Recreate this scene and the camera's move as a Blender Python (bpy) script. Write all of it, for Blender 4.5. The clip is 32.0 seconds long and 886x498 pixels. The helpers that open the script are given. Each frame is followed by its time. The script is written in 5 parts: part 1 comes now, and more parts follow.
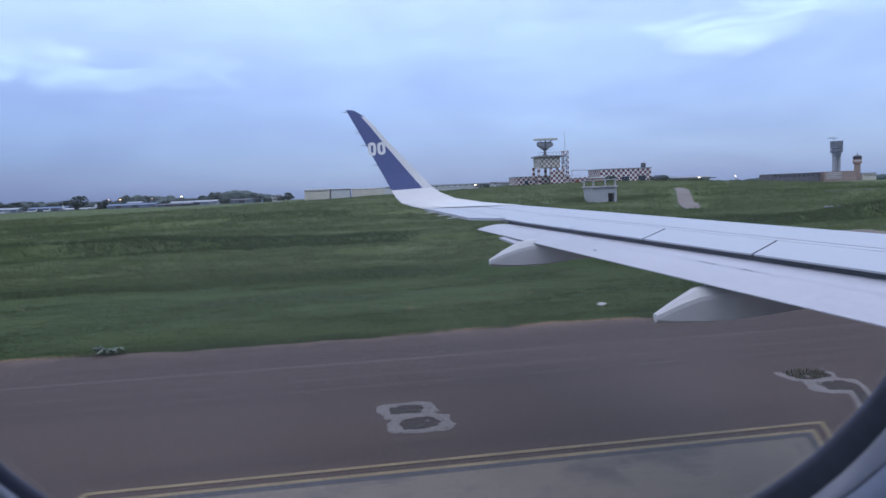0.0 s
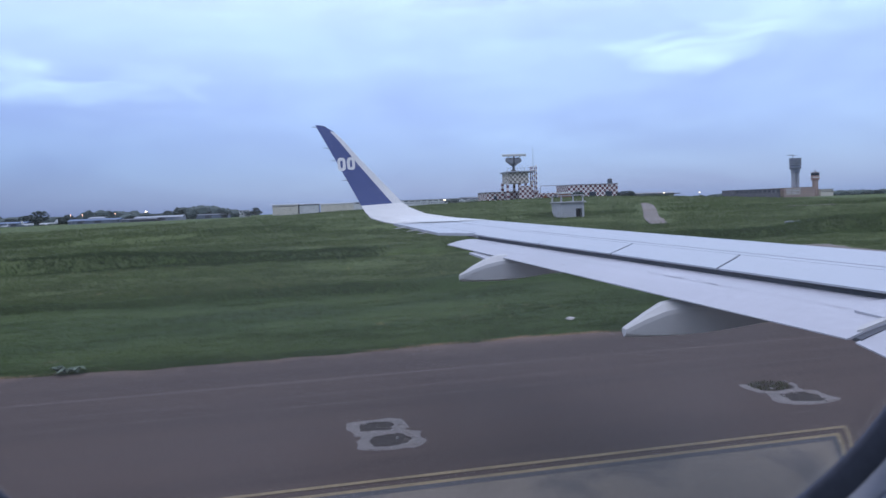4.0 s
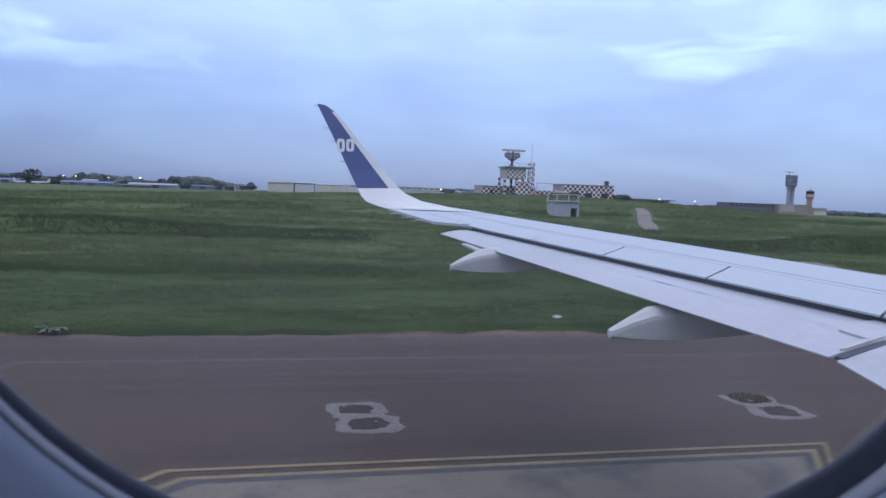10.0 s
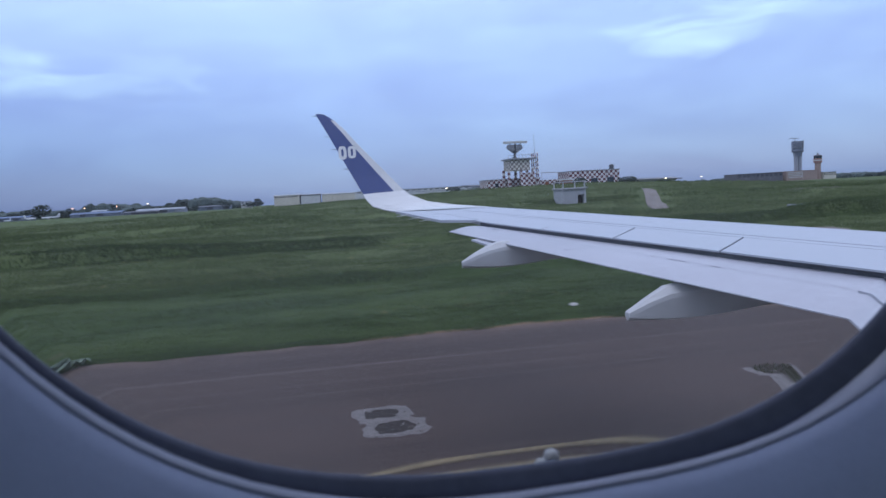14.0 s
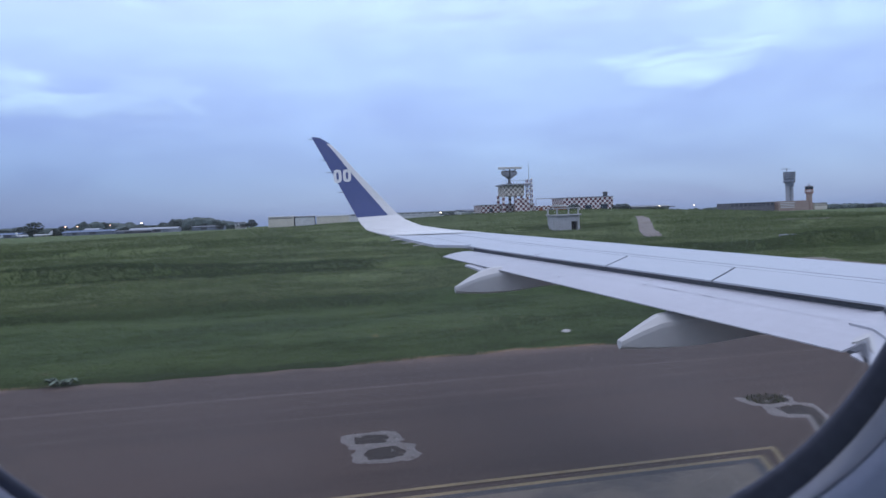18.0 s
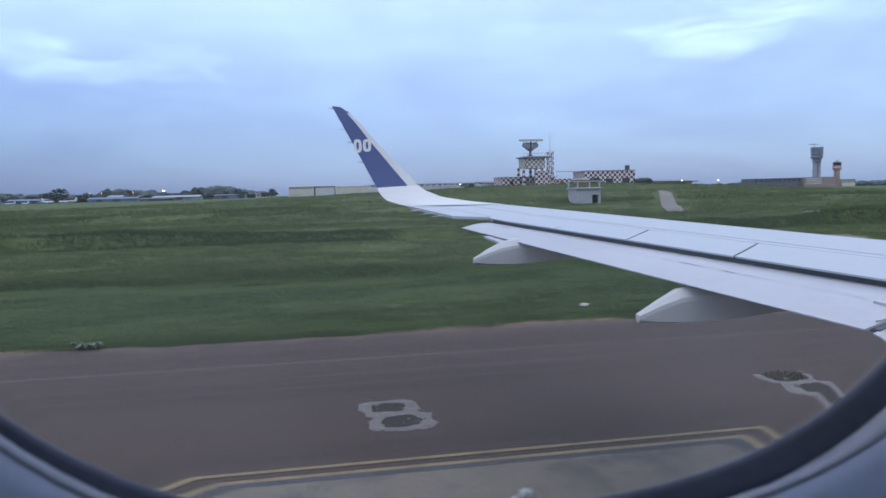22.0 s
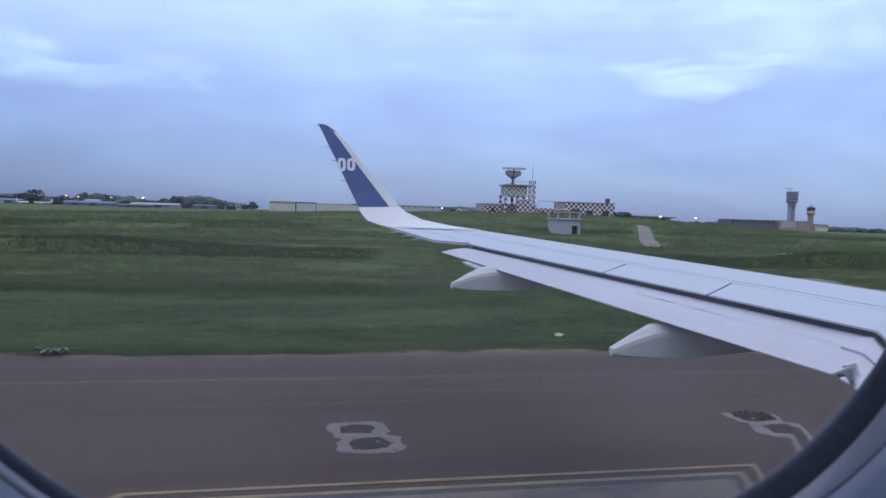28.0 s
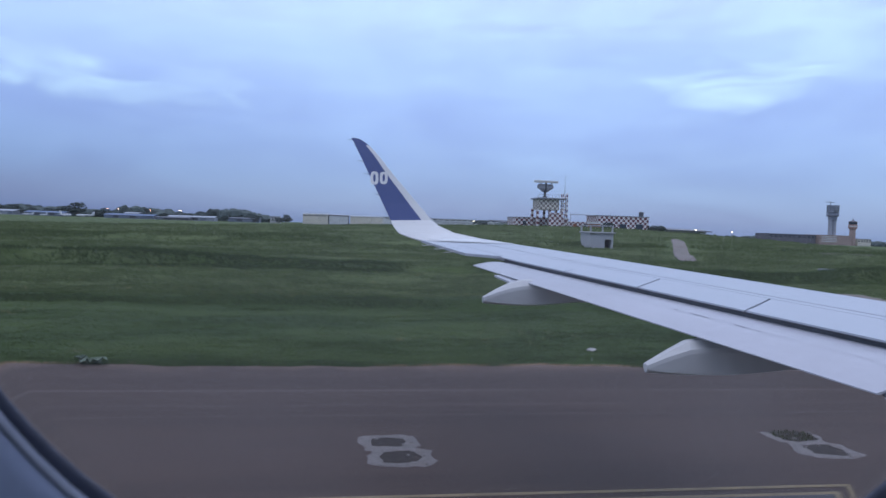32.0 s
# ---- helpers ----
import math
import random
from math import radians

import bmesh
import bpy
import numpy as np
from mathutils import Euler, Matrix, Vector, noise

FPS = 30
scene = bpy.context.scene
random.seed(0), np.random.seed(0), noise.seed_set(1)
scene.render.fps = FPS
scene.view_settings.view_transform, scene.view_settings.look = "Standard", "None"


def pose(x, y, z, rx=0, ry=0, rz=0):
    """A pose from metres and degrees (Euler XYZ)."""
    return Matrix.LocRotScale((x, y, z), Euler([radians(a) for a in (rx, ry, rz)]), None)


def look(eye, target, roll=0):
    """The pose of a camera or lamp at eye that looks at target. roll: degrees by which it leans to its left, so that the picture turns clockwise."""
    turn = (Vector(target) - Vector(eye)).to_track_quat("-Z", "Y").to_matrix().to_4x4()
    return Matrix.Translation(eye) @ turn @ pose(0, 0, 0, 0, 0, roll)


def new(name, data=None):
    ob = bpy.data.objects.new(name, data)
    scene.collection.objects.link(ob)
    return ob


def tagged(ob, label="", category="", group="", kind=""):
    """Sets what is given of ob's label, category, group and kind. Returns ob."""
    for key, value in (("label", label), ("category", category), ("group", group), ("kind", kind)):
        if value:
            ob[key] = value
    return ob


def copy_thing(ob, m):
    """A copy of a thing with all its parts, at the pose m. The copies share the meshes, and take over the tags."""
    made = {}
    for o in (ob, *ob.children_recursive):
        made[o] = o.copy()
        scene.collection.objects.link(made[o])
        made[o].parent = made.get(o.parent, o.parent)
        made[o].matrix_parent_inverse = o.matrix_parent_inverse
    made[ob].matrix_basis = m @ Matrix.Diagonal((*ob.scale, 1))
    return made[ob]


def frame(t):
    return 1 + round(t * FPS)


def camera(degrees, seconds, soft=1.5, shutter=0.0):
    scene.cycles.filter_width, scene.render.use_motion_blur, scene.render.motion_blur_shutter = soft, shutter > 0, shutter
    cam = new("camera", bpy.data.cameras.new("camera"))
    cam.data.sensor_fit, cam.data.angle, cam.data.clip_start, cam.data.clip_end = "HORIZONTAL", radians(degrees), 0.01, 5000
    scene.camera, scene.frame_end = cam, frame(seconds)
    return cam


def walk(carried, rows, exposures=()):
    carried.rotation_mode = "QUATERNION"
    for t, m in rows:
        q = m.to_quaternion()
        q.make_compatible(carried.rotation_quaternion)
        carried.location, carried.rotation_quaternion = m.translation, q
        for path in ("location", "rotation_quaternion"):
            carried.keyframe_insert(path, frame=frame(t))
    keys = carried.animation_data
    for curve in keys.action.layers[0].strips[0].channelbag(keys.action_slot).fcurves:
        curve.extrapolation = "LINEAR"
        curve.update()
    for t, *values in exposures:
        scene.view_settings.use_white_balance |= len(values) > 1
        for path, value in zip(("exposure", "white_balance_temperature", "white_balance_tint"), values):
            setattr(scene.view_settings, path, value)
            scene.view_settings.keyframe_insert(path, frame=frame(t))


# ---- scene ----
# ---- camera and walk ----
cam = camera(67.0, 32.0, soft=1.5)
# a small lens focused far off: the window frame, a hand away, is soft
cam.data.dof.use_dof, cam.data.dof.focus_distance, cam.data.dof.aperture_fstop = True, 40.0, 32.0
PATH = [
    (0.0, -0.0241, 0.0105, 4.4157, -4.977, 2.382, -8.191),
    (0.5, -0.0186, 0.0088, 4.4104, -5.629, 3.457, -10.410),
    (1.0, -0.0195, 0.0086, 4.4114, -5.460, 2.248, -11.811),
    (1.5, -0.0241, 0.0111, 4.4108, -5.363, 1.444, -12.122),
    (2.0, -0.0344, 0.0162, 4.4104, -4.224, 1.751, -11.643),
    (2.5, -0.0324, 0.0170, 4.4168, -4.218, 1.858, -11.328),
    (4.5, -0.0348, 0.0131, 4.4167, -3.706, 2.385, -10.675),
    (5.0, -0.0380, 0.0149, 4.4129, -4.704, 1.428, -9.731),
    (5.5, -0.0434, 0.0089, 4.4163, -4.461, 1.059, -9.738),
    (6.0, -0.0329, 0.0167, 4.4156, -2.460, 1.533, -10.917),
    (6.5, -0.0253, 0.0125, 4.4153, -2.163, 1.829, -11.223),
    (7.0, -0.0353, 0.0064, 4.4162, -2.796, 1.839, -10.951),
    (7.5, -0.0332, 0.0100, 4.4109, -3.159, 1.496, -11.084),
    (8.0, -0.0335, -0.0064, 4.4172, -1.558, 2.018, -11.715),
    (8.5, -0.0378, 0.0059, 4.4152, -3.159, 1.301, -10.549),
    (9.0, -0.0451, 0.0247, 4.3998, -5.038, -0.113, -9.854),
    (9.5, -0.0402, 0.0150, 4.4182, -3.904, -0.940, -10.180),
    (10.0, -0.0415, 0.0197, 4.4054, -4.669, -2.122, -11.165),
    (10.5, -0.0422, 0.0337, 4.3829, -7.510, -2.014, -10.785),
    (11.0, -0.0440, 0.0187, 4.3981, -6.381, -0.802, -10.644),
    (11.5, -0.0463, 0.0182, 4.3990, -6.445, 0.770, -10.292),
    (12.0, -0.0419, 0.0086, 4.3901, -6.232, 2.246, -10.488),
    (12.5, -0.0382, -0.0047, 4.4031, -3.004, 2.341, -10.797),
    (13.0, -0.0379, 0.0086, 4.4076, -2.238, 3.824, -9.400),
    (13.5, -0.0438, 0.0066, 4.4111, -2.185, 2.106, -9.835),
    (14.0, -0.0378, 0.0118, 4.3954, -4.775, 3.141, -10.672),
    (14.5, -0.0383, 0.0067, 4.4075, -2.271, 2.144, -11.999),
    (16.5, -0.0366, 0.0198, 4.4049, -2.465, 0.967, -11.943),
    (17.0, -0.0371, 0.0148, 4.4088, -3.688, 2.359, -11.797),
    (17.5, -0.0384, 0.0141, 4.4082, -4.096, 1.998, -10.537),
    (18.0, -0.0314, 0.0105, 4.4091, -2.737, 2.175, -11.157),
    (18.5, -0.0343, 0.0142, 4.4086, -3.754, 0.261, -11.521),
    (19.0, -0.0340, 0.0131, 4.4062, -2.875, 1.098, -11.683),
    (19.5, -0.0337, 0.0123, 4.4109, -4.077, -1.479, -11.035),
    (20.0, -0.0300, 0.0134, 4.4077, -3.633, 0.013, -11.601),
    (20.5, -0.0282, 0.0127, 4.4060, -2.804, -2.744, -12.049),
    (21.0, -0.0282, 0.0053, 4.4039, -3.747, -0.488, -12.048),
    (21.5, -0.0347, 0.0119, 4.4047, -5.856, -0.745, -11.352),
    (22.0, -0.0280, 0.0223, 4.3985, -5.099, 1.417, -9.473),
    (22.5, -0.0313, 0.0125, 4.4062, -5.259, -0.267, -9.240),
    (23.0, -0.0338, 0.0174, 4.4068, -5.495, -1.053, -9.453),
    (23.5, -0.0287, 0.0187, 4.3992, -5.877, -0.266, -9.144),
    (24.0, -0.0341, 0.0268, 4.3922, -6.015, -0.450, -9.226),
    (24.5, -0.0312, 0.0269, 4.3963, -5.956, -0.234, -10.093),
    (25.0, -0.0298, 0.0178, 4.3975, -7.063, -1.184, -9.951),
    (25.5, -0.0348, 0.0213, 4.3946, -6.319, -1.824, -9.940),
    (27.5, -0.0343, 0.0181, 4.4073, -4.404, -2.295, -10.450),
    (28.0, -0.0316, 0.0096, 4.4094, -3.120, -1.821, -11.059),
    (28.5, -0.0360, 0.0173, 4.4120, -2.972, -2.999, -10.729),
    (29.0, -0.0367, 0.0182, 4.4156, -3.534, -2.490, -9.266),
    (29.5, -0.0209, 0.0213, 4.4039, -3.591, 1.362, -8.435),
    (30.0, -0.0352, 0.0174, 4.4143, -2.591, -1.922, -7.575),
    (30.5, -0.0307, 0.0135, 4.4087, -3.872, -1.168, -8.351),
    (31.0, -0.0301, 0.0178, 4.4042, -3.425, -0.401, -8.519),
    (31.5, -0.0297, 0.0144, 4.4114, -2.543, -1.851, -8.980),
    (32.0, -0.0372, 0.0140, 4.4098, -2.078, -1.964, -8.360),
]
EXPOSURE = [(0.0, 0.14, 6430, 10), (1.0, 0.23, 6430, 10), (2.0, 0.25, 6430, 10), (5.0, 0.13, 6430, 10), (6.0, 0.11, 6430, 10), (7.0, -0.04, 6350, 10), (8.0, -0.09, 6300, 10), (9.0, 0.05, 6430, 10), (10.0, 0.15, 6430, 10), (11.0, 0.45, 6720, 5), (12.0, 0.38, 6720, 5), (13.0, 0.00, 6350, 10), (14.0, 0.03, 6250, 10), (17.0, 0.03, 6430, 10), (18.0, 0.06, 6430, 10), (19.0, 0.00, 6430, 10), (20.0, 0.06, 6430, 10), (21.0, 0.05, 6430, 10), (22.0, 0.25, 6600, 5), (23.0, 0.27, 6620, 5), (24.0, 0.27, 6640, 5), (25.0, 0.40, 6720, 5), (28.0, 0.06, 6430, 10), (29.0, 0.06, 6430, 10), (30.0, 0.13, 6430, 10), (31.0, 0.08, 6430, 10), (32.0, -0.02, 6250, 10)]
walk(cam, [(t, pose(x, y, z, 90 + p, r, w)) for t, x, y, z, p, r, w in PATH], exposures=EXPOSURE)

# ---- world and light: an overcast morning ----
world = bpy.data.worlds.new("overcast_sky")
scene.world = world
world.use_nodes = True
wn, wl = world.node_tree.nodes, world.node_tree.links
wn.clear()


def wnode(kind, **inputs):
    n = wn.new(kind)
    for k, v in inputs.items():
        n.inputs[k.replace("_", " ")].default_value = v
    return n


def wmath(op, a, b=0.0, c=None):
    n = wn.new("ShaderNodeMath")
    n.operation = op
    for i, v in enumerate((a, b, c)):
        if v is None:
            continue
        if isinstance(v, (int, float)):
            n.inputs[i].default_value = v
        else:
            wl.new(v, n.inputs[i])
    return n.outputs[0]


def wmix(f, a, b):
    n = wn.new("ShaderNodeMix")
    n.data_type = "RGBA"
    for sock, v in ((n.inputs[0], f), (n.inputs[6], a), (n.inputs[7], b)):
        if isinstance(v, (int, float, tuple)):
            sock.default_value = v
        else:
            wl.new(v, sock)
    return n.outputs[2]


sky = wn.new("ShaderNodeTexSky")
sky.sky_type, sky.sun_disc = "NISHITA", False
sky.sun_elevation, sky.sun_rotation = radians(64), radians(219)
coord = wn.new("ShaderNodeTexCoord")
split = wn.new("ShaderNodeSeparateXYZ")
wl.new(coord.outputs["Generated"], split.inputs[0])
height = wmath("MAXIMUM", split.outputs["Z"], 0.0)
# clouds lie in flat layers: noise over bearing and elevation
azimuth = wmath("ARCTAN2", split.outputs["X"], split.outputs["Y"])
rise = wmath("ARCSINE", split.outputs["Z"])
flat = wn.new("ShaderNodeCombineXYZ")
wl.new(wmath("MULTIPLY", azimuth, 3.0), flat.inputs[0])
wl.new(wmath("MULTIPLY", rise, 10.0), flat.inputs[1])


def cloud(scale, detail, shift, sx, sy, rough=0.55, warp=0.4):
    m = wn.new("ShaderNodeMapping")
    m.inputs["Location"].default_value = shift
    m.inputs["Scale"].default_value = (sx, sy, 1)
    wl.new(flat.outputs[0], m.inputs[0])
    n = wnode("ShaderNodeTexNoise", Scale=scale, Detail=detail, Roughness=rough, Distortion=warp)
    wl.new(m.outputs[0], n.inputs["Vector"])
    return n.outputs["Fac"]


def wramp(f, stops):
    n = wn.new("ShaderNodeValToRGB")
    e = n.color_ramp.elements
    while len(e) < len(stops):
        e.new(0.5)
    for i, (p, c) in enumerate(stops):
        e[i].position, e[i].color = p, (*c, 1)
    wl.new(f, n.inputs[0])
    return n.outputs[0]


deck = wramp(height, [(0.0, (0.159, 0.236, 0.476)), (0.06, (0.214, 0.320, 0.618)), (0.14, (0.308, 0.434, 0.804)),
                      (0.24, (0.432, 0.598, 1.005)), (0.36, (0.620, 0.772, 1.085)), (1.0, (1.13, 1.18, 1.60))])
soft = wramp(cloud(1.15, 6, (3.1, 1.7, 0), 1.0, 0.9, 0.58, 0.5), [(0.32, (0.875, 0.855, 0.905)), (0.68, (1.13, 1.125, 1.055))])
fleck = wramp(cloud(3.2, 6, (5.2, 2.9, 0), 0.8, 1.0, 0.6, 0.4), [(0.45, (0, 0, 0)), (0.68, (1, 1, 1))])
layer = wn.new("ShaderNodeMix")
layer.data_type, layer.blend_type = "RGBA", "MULTIPLY"
layer.inputs[0].default_value = 1.0
wl.new(deck, layer.inputs[6])
wl.new(soft, layer.inputs[7])
# brighter breaks in the cloud, ragged by the fine noise
ragged = cloud(3.2, 4, (1.3, 7.7, 0), 0.9, 0.9, 0.5, 0.7)
bright = layer.outputs[2]
for a0, e0, wa, we, power in ((-24.0, 10.4, 8.0, 1.5, 0.68), (-17.0, 9.2, 9.0, 0.9, 0.38), (-12.0, 10.8, 4.0, 1.3, 0.32), (31.0, 11.4, 6.5, 2.0, 0.76), (36.0, 13.0, 10.0, 3.0, 0.30), (17.0, 14.0, 13.0, 3.0, 0.20), (44.0, 14.5, 9.0, 2.6, 0.36), (36.0, 17.5, 14.0, 2.8, 0.45), (6.0, 18.0, 22.0, 3.2, 0.42), (-20.0, 19.0, 10.0, 2.8, 0.34)):
    da = wmath("DIVIDE", wmath("SUBTRACT", azimuth, radians(a0)), radians(wa))
    de = wmath("DIVIDE", wmath("SUBTRACT", rise, radians(e0)), radians(we))
    dist = wmath("ADD", wmath("MULTIPLY", da, da), wmath("MULTIPLY", de, de))
    mask = wmath("SUBTRACT", 1.75, wmath("ADD", wmath("MULTIPLY", dist, 0.6), wmath("MULTIPLY", ragged, 2.4)))
    mask = wmath("MULTIPLY", wmath("MINIMUM", wmath("MAXIMUM", wmath("MULTIPLY", mask, 1.15), 0.0), 1.0), power)
    bright = wmix(mask, bright, (0.66, 0.90, 1.05, 1))
bright = wmix(wmath("MULTIPLY", wmath("MULTIPLY", fleck, 0.11), wmath("MINIMUM", wmath("MULTIPLY", height, 5.0), 1.0)), bright, (0.62, 0.84, 1.05, 1))
gloom = wmath("MULTIPLY", wmath("MINIMUM", wmath("MAXIMUM", wmath("MULTIPLY_ADD", azimuth, -2.0, 0.15), 0.0), 1.0), wmath("MAXIMUM", wmath("MULTIPLY_ADD", height, -5.0, 1.0), 0.0))
dim = wn.new("ShaderNodeMix")
dim.data_type, dim.blend_type = "RGBA", "MULTIPLY"
wl.new(gloom, dim.inputs[0])
wl.new(bright, dim.inputs[6])
dim.inputs[7].default_value = (0.42, 0.52, 0.69, 1)
tint = wmix(0.03, dim.outputs[2], sky.outputs[0])
back = wn.new("ShaderNodeBackground")
back.inputs["Strength"].default_value = 1.03
wl.new(tint, back.inputs[0])
wl.new(back.outputs[0], wn.new("ShaderNodeOutputWorld").inputs[0])

sun = new("sun", bpy.data.lights.new("sun", "SUN"))
sun.data.energy, sun.data.angle, sun.data.color = 0.32, radians(40), (1.0, 0.97, 0.93)
sun.matrix_world = look((-18, -22, 60), (0, 0, 0))


# ---- materials ----
def mat(name, color, rough=0.6, metal=0.0, fine=30.0, coarse=2.0, amount=0.12, bump=0.0, stretch=(1, 1, 1), island=0.0, spec=0.5, random_object=0.0, second=None, second_at=(0.5, 0.65), space="Object"):
    """A procedural surface: base colour with coarse and fine variation, an optional second colour in patches, fine relief."""
    m = bpy.data.materials.new(name)
    m.use_nodes = True
    n, l = m.node_tree.nodes, m.node_tree.links
    b = n["Principled BSDF"]
    b.inputs["Roughness"].default_value, b.inputs["Metallic"].default_value = rough, metal
    b.inputs["Specular IOR Level"].default_value = spec
    tc = n.new("ShaderNodeTexCoord")
    mp = n.new("ShaderNodeMapping")
    mp.inputs["Scale"].default_value = stretch
    l.new(tc.outputs[space], mp.inputs[0])

    def noise_at(scale, detail=4.0):
        t = n.new("ShaderNodeTexNoise")
        t.inputs["Scale"].default_value, t.inputs["Detail"].default_value = scale, detail
        l.new(mp.outputs[0], t.inputs["Vector"])
        return t.outputs["Fac"]

    big, small = noise_at(coarse, 5), noise_at(fine, 3)
    c = (*color, 1)
    col = None
    if second:
        rp = n.new("ShaderNodeMapRange")
        rp.interpolation_type = "SMOOTHSTEP"
        rp.inputs["From Min"].default_value, rp.inputs["From Max"].default_value = second_at
        l.new(big, rp.inputs["Value"])
        mx = n.new("ShaderNodeMix")
        mx.data_type = "RGBA"
        mx.inputs[6].default_value, mx.inputs[7].default_value = c, (*second, 1)
        l.new(rp.outputs[0], mx.inputs[0])
        col = mx.outputs[2]

    def scaled(src, fac, low, high):
        r = n.new("ShaderNodeMapRange")
        r.inputs["From Min"].default_value, r.inputs["From Max"].default_value = 0.25, 0.75
        r.inputs["To Min"].default_value, r.inputs["To Max"].default_value = low, high
        l.new(fac, r.inputs["Value"])
        x = n.new("ShaderNodeMix")
        x.data_type, x.blend_type = "RGBA", "MULTIPLY"
        x.inputs[0].default_value = 1.0
        if src is None:
            x.inputs[6].default_value = c
        else:
            l.new(src, x.inputs[6])
        l.new(r.outputs[0], x.inputs[7])
        return x.outputs[2]

    col = scaled(col, big, 1 - amount, 1 + amount)
    col = scaled(col, small, 1 - amount * 0.7, 1 + amount * 0.7)
    if island:
        g = n.new("ShaderNodeNewGeometry")
        col = scaled(col, g.outputs["Random Per Island"], 1 - island, 1 + island)
    if random_object:
        g = n.new("ShaderNodeObjectInfo")
        col = scaled(col, g.outputs["Random"], 1 - random_object, 1 + random_object)
    l.new(col, b.inputs["Base Color"])
    rr = n.new("ShaderNodeMapRange")
    rr.inputs["To Min"].default_value, rr.inputs["To Max"].default_value = max(0.02, rough - 0.1), min(1, rough + 0.1)
    l.new(big, rr.inputs["Value"])
    l.new(rr.outputs[0], b.inputs["Roughness"])
    if bump:
        bp = n.new("ShaderNodeBump")
        bp.inputs["Strength"].default_value, bp.inputs["Distance"].default_value = 1.0, bump
        l.new(small, bp.inputs["Height"])
        l.new(bp.outputs[0], b.inputs["Normal"])
    return m


def checker(name, a, b_col, size):
    """Painted chequers on upright walls that face any way."""
    m = mat(name, (0.5, 0.5, 0.5), rough=0.7, amount=0.15, coarse=0.4, fine=3)
    n, l = m.node_tree.nodes, m.node_tree.links
    b = n["Principled BSDF"]
    src = b.inputs["Base Color"].links[0].from_socket
    tc = n.new("ShaderNodeTexCoord")
    add = n.new("ShaderNodeVectorMath")
    add.operation = "ADD"
    add.inputs[1].default_value = (0.137, 0.171, 0.113)
    l.new(tc.outputs["Object"], add.inputs[0])
    ck = n.new("ShaderNodeTexChecker")
    ck.inputs["Scale"].default_value = 1 / size
    ck.inputs["Color1"].default_value, ck.inputs["Color2"].default_value = (*a, 1), (*b_col, 1)
    l.new(add.outputs[0], ck.inputs["Vector"])
    x = n.new("ShaderNodeMix")
    x.data_type, x.blend_type = "RGBA", "MULTIPLY"
    x.inputs[0].default_value = 1.0
    l.new(ck.outputs["Color"], x.inputs[6])
    sc = n.new("ShaderNodeVectorMath")
    sc.operation = "SCALE"
    sc.inputs["Scale"].default_value = 2.0
    l.new(src, sc.inputs[0])
    l.new(sc.outputs[0], x.inputs[7])
    l.new(x.outputs[2], b.inputs["Base Color"])
    return m


def glow(name, color, strength):
    m = bpy.data.materials.new(name)
    m.use_nodes = True
    b = m.node_tree.nodes["Principled BSDF"]
    b.inputs["Base Color"].default_value = (*color, 1)
    b.inputs["Emission Color"].default_value = (*color, 1)
    b.inputs["Emission Strength"].default_value = strength
    return m


M_ALU = mat("painted_wing_skin", (0.350, 0.366, 0.405), rough=0.38, coarse=0.9, fine=9, amount=0.05, stretch=(0.6, 1, 1))
M_FLAP = mat("painted_flap_skin", (0.355, 0.360, 0.396), rough=0.42, coarse=0.8, fine=11, amount=0.10)
M_GREYPAINT = mat("grey_fairing_paint", (0.40, 0.40, 0.40), rough=0.45, coarse=1.2, fine=14, amount=0.08)
M_COVE = mat("shade_toned_cove", (0.046, 0.050, 0.066), rough=0.7, coarse=2, fine=20, amount=0.2)
M_GAP = mat("dark_panel_joint", (0.06, 0.065, 0.08), rough=0.8, coarse=2, fine=20, amount=0.2)
M_LINE = mat("sealant_line", (0.19, 0.20, 0.24), rough=0.8, coarse=3, fine=20, amount=0.2)
M_FAINT = mat("faint_flap_seam", (0.27, 0.275, 0.31), rough=0.7, coarse=1.5, fine=9, amount=0.25)
M_BLUE = mat("blue_livery_paint", (0.016, 0.036, 0.148), rough=0.35, coarse=1, fine=12, amount=0.06)
M_WHITE = mat("white_livery_paint", (0.52, 0.52, 0.51), rough=0.35, coarse=1, fine=12, amount=0.04)
M_JET = mat("dull_white_aircraft_paint", (0.46, 0.47, 0.49), rough=0.4, coarse=0.3, fine=2, amount=0.08)
M_DARK = mat("dark_metal", (0.05, 0.055, 0.065), rough=0.5, coarse=2, fine=12, amount=0.2)
M_STEEL = mat("grey_steel", (0.22, 0.23, 0.25), rough=0.5, metal=0.3, coarse=1, fine=8, amount=0.2)
M_SEAL = mat("black_rubber_seal", (0.062, 0.074, 0.112), rough=0.55, coarse=40, fine=400, amount=0.15, spec=0.3)
M_PANEL = mat("grey_cabin_plastic", (0.235, 0.29, 0.425), rough=0.5, coarse=6, fine=500, amount=0.04, bump=0.00005)
M_GROOVE = mat("grey_joint_plastic", (0.17, 0.205, 0.30), rough=0.6, coarse=6, fine=300, amount=0.05)
M_BEZEL = mat("pale_bezel_plastic", (0.29, 0.33, 0.43), rough=0.35, coarse=6, fine=500, amount=0.04)
M_LINER = mat("white_cabin_liner", (0.7, 0.7, 0.7), rough=0.6, coarse=3, fine=60, amount=0.04)
M_CARPET = mat("cabin_carpet", (0.06, 0.065, 0.085), rough=0.95, coarse=3, fine=120, amount=0.2)
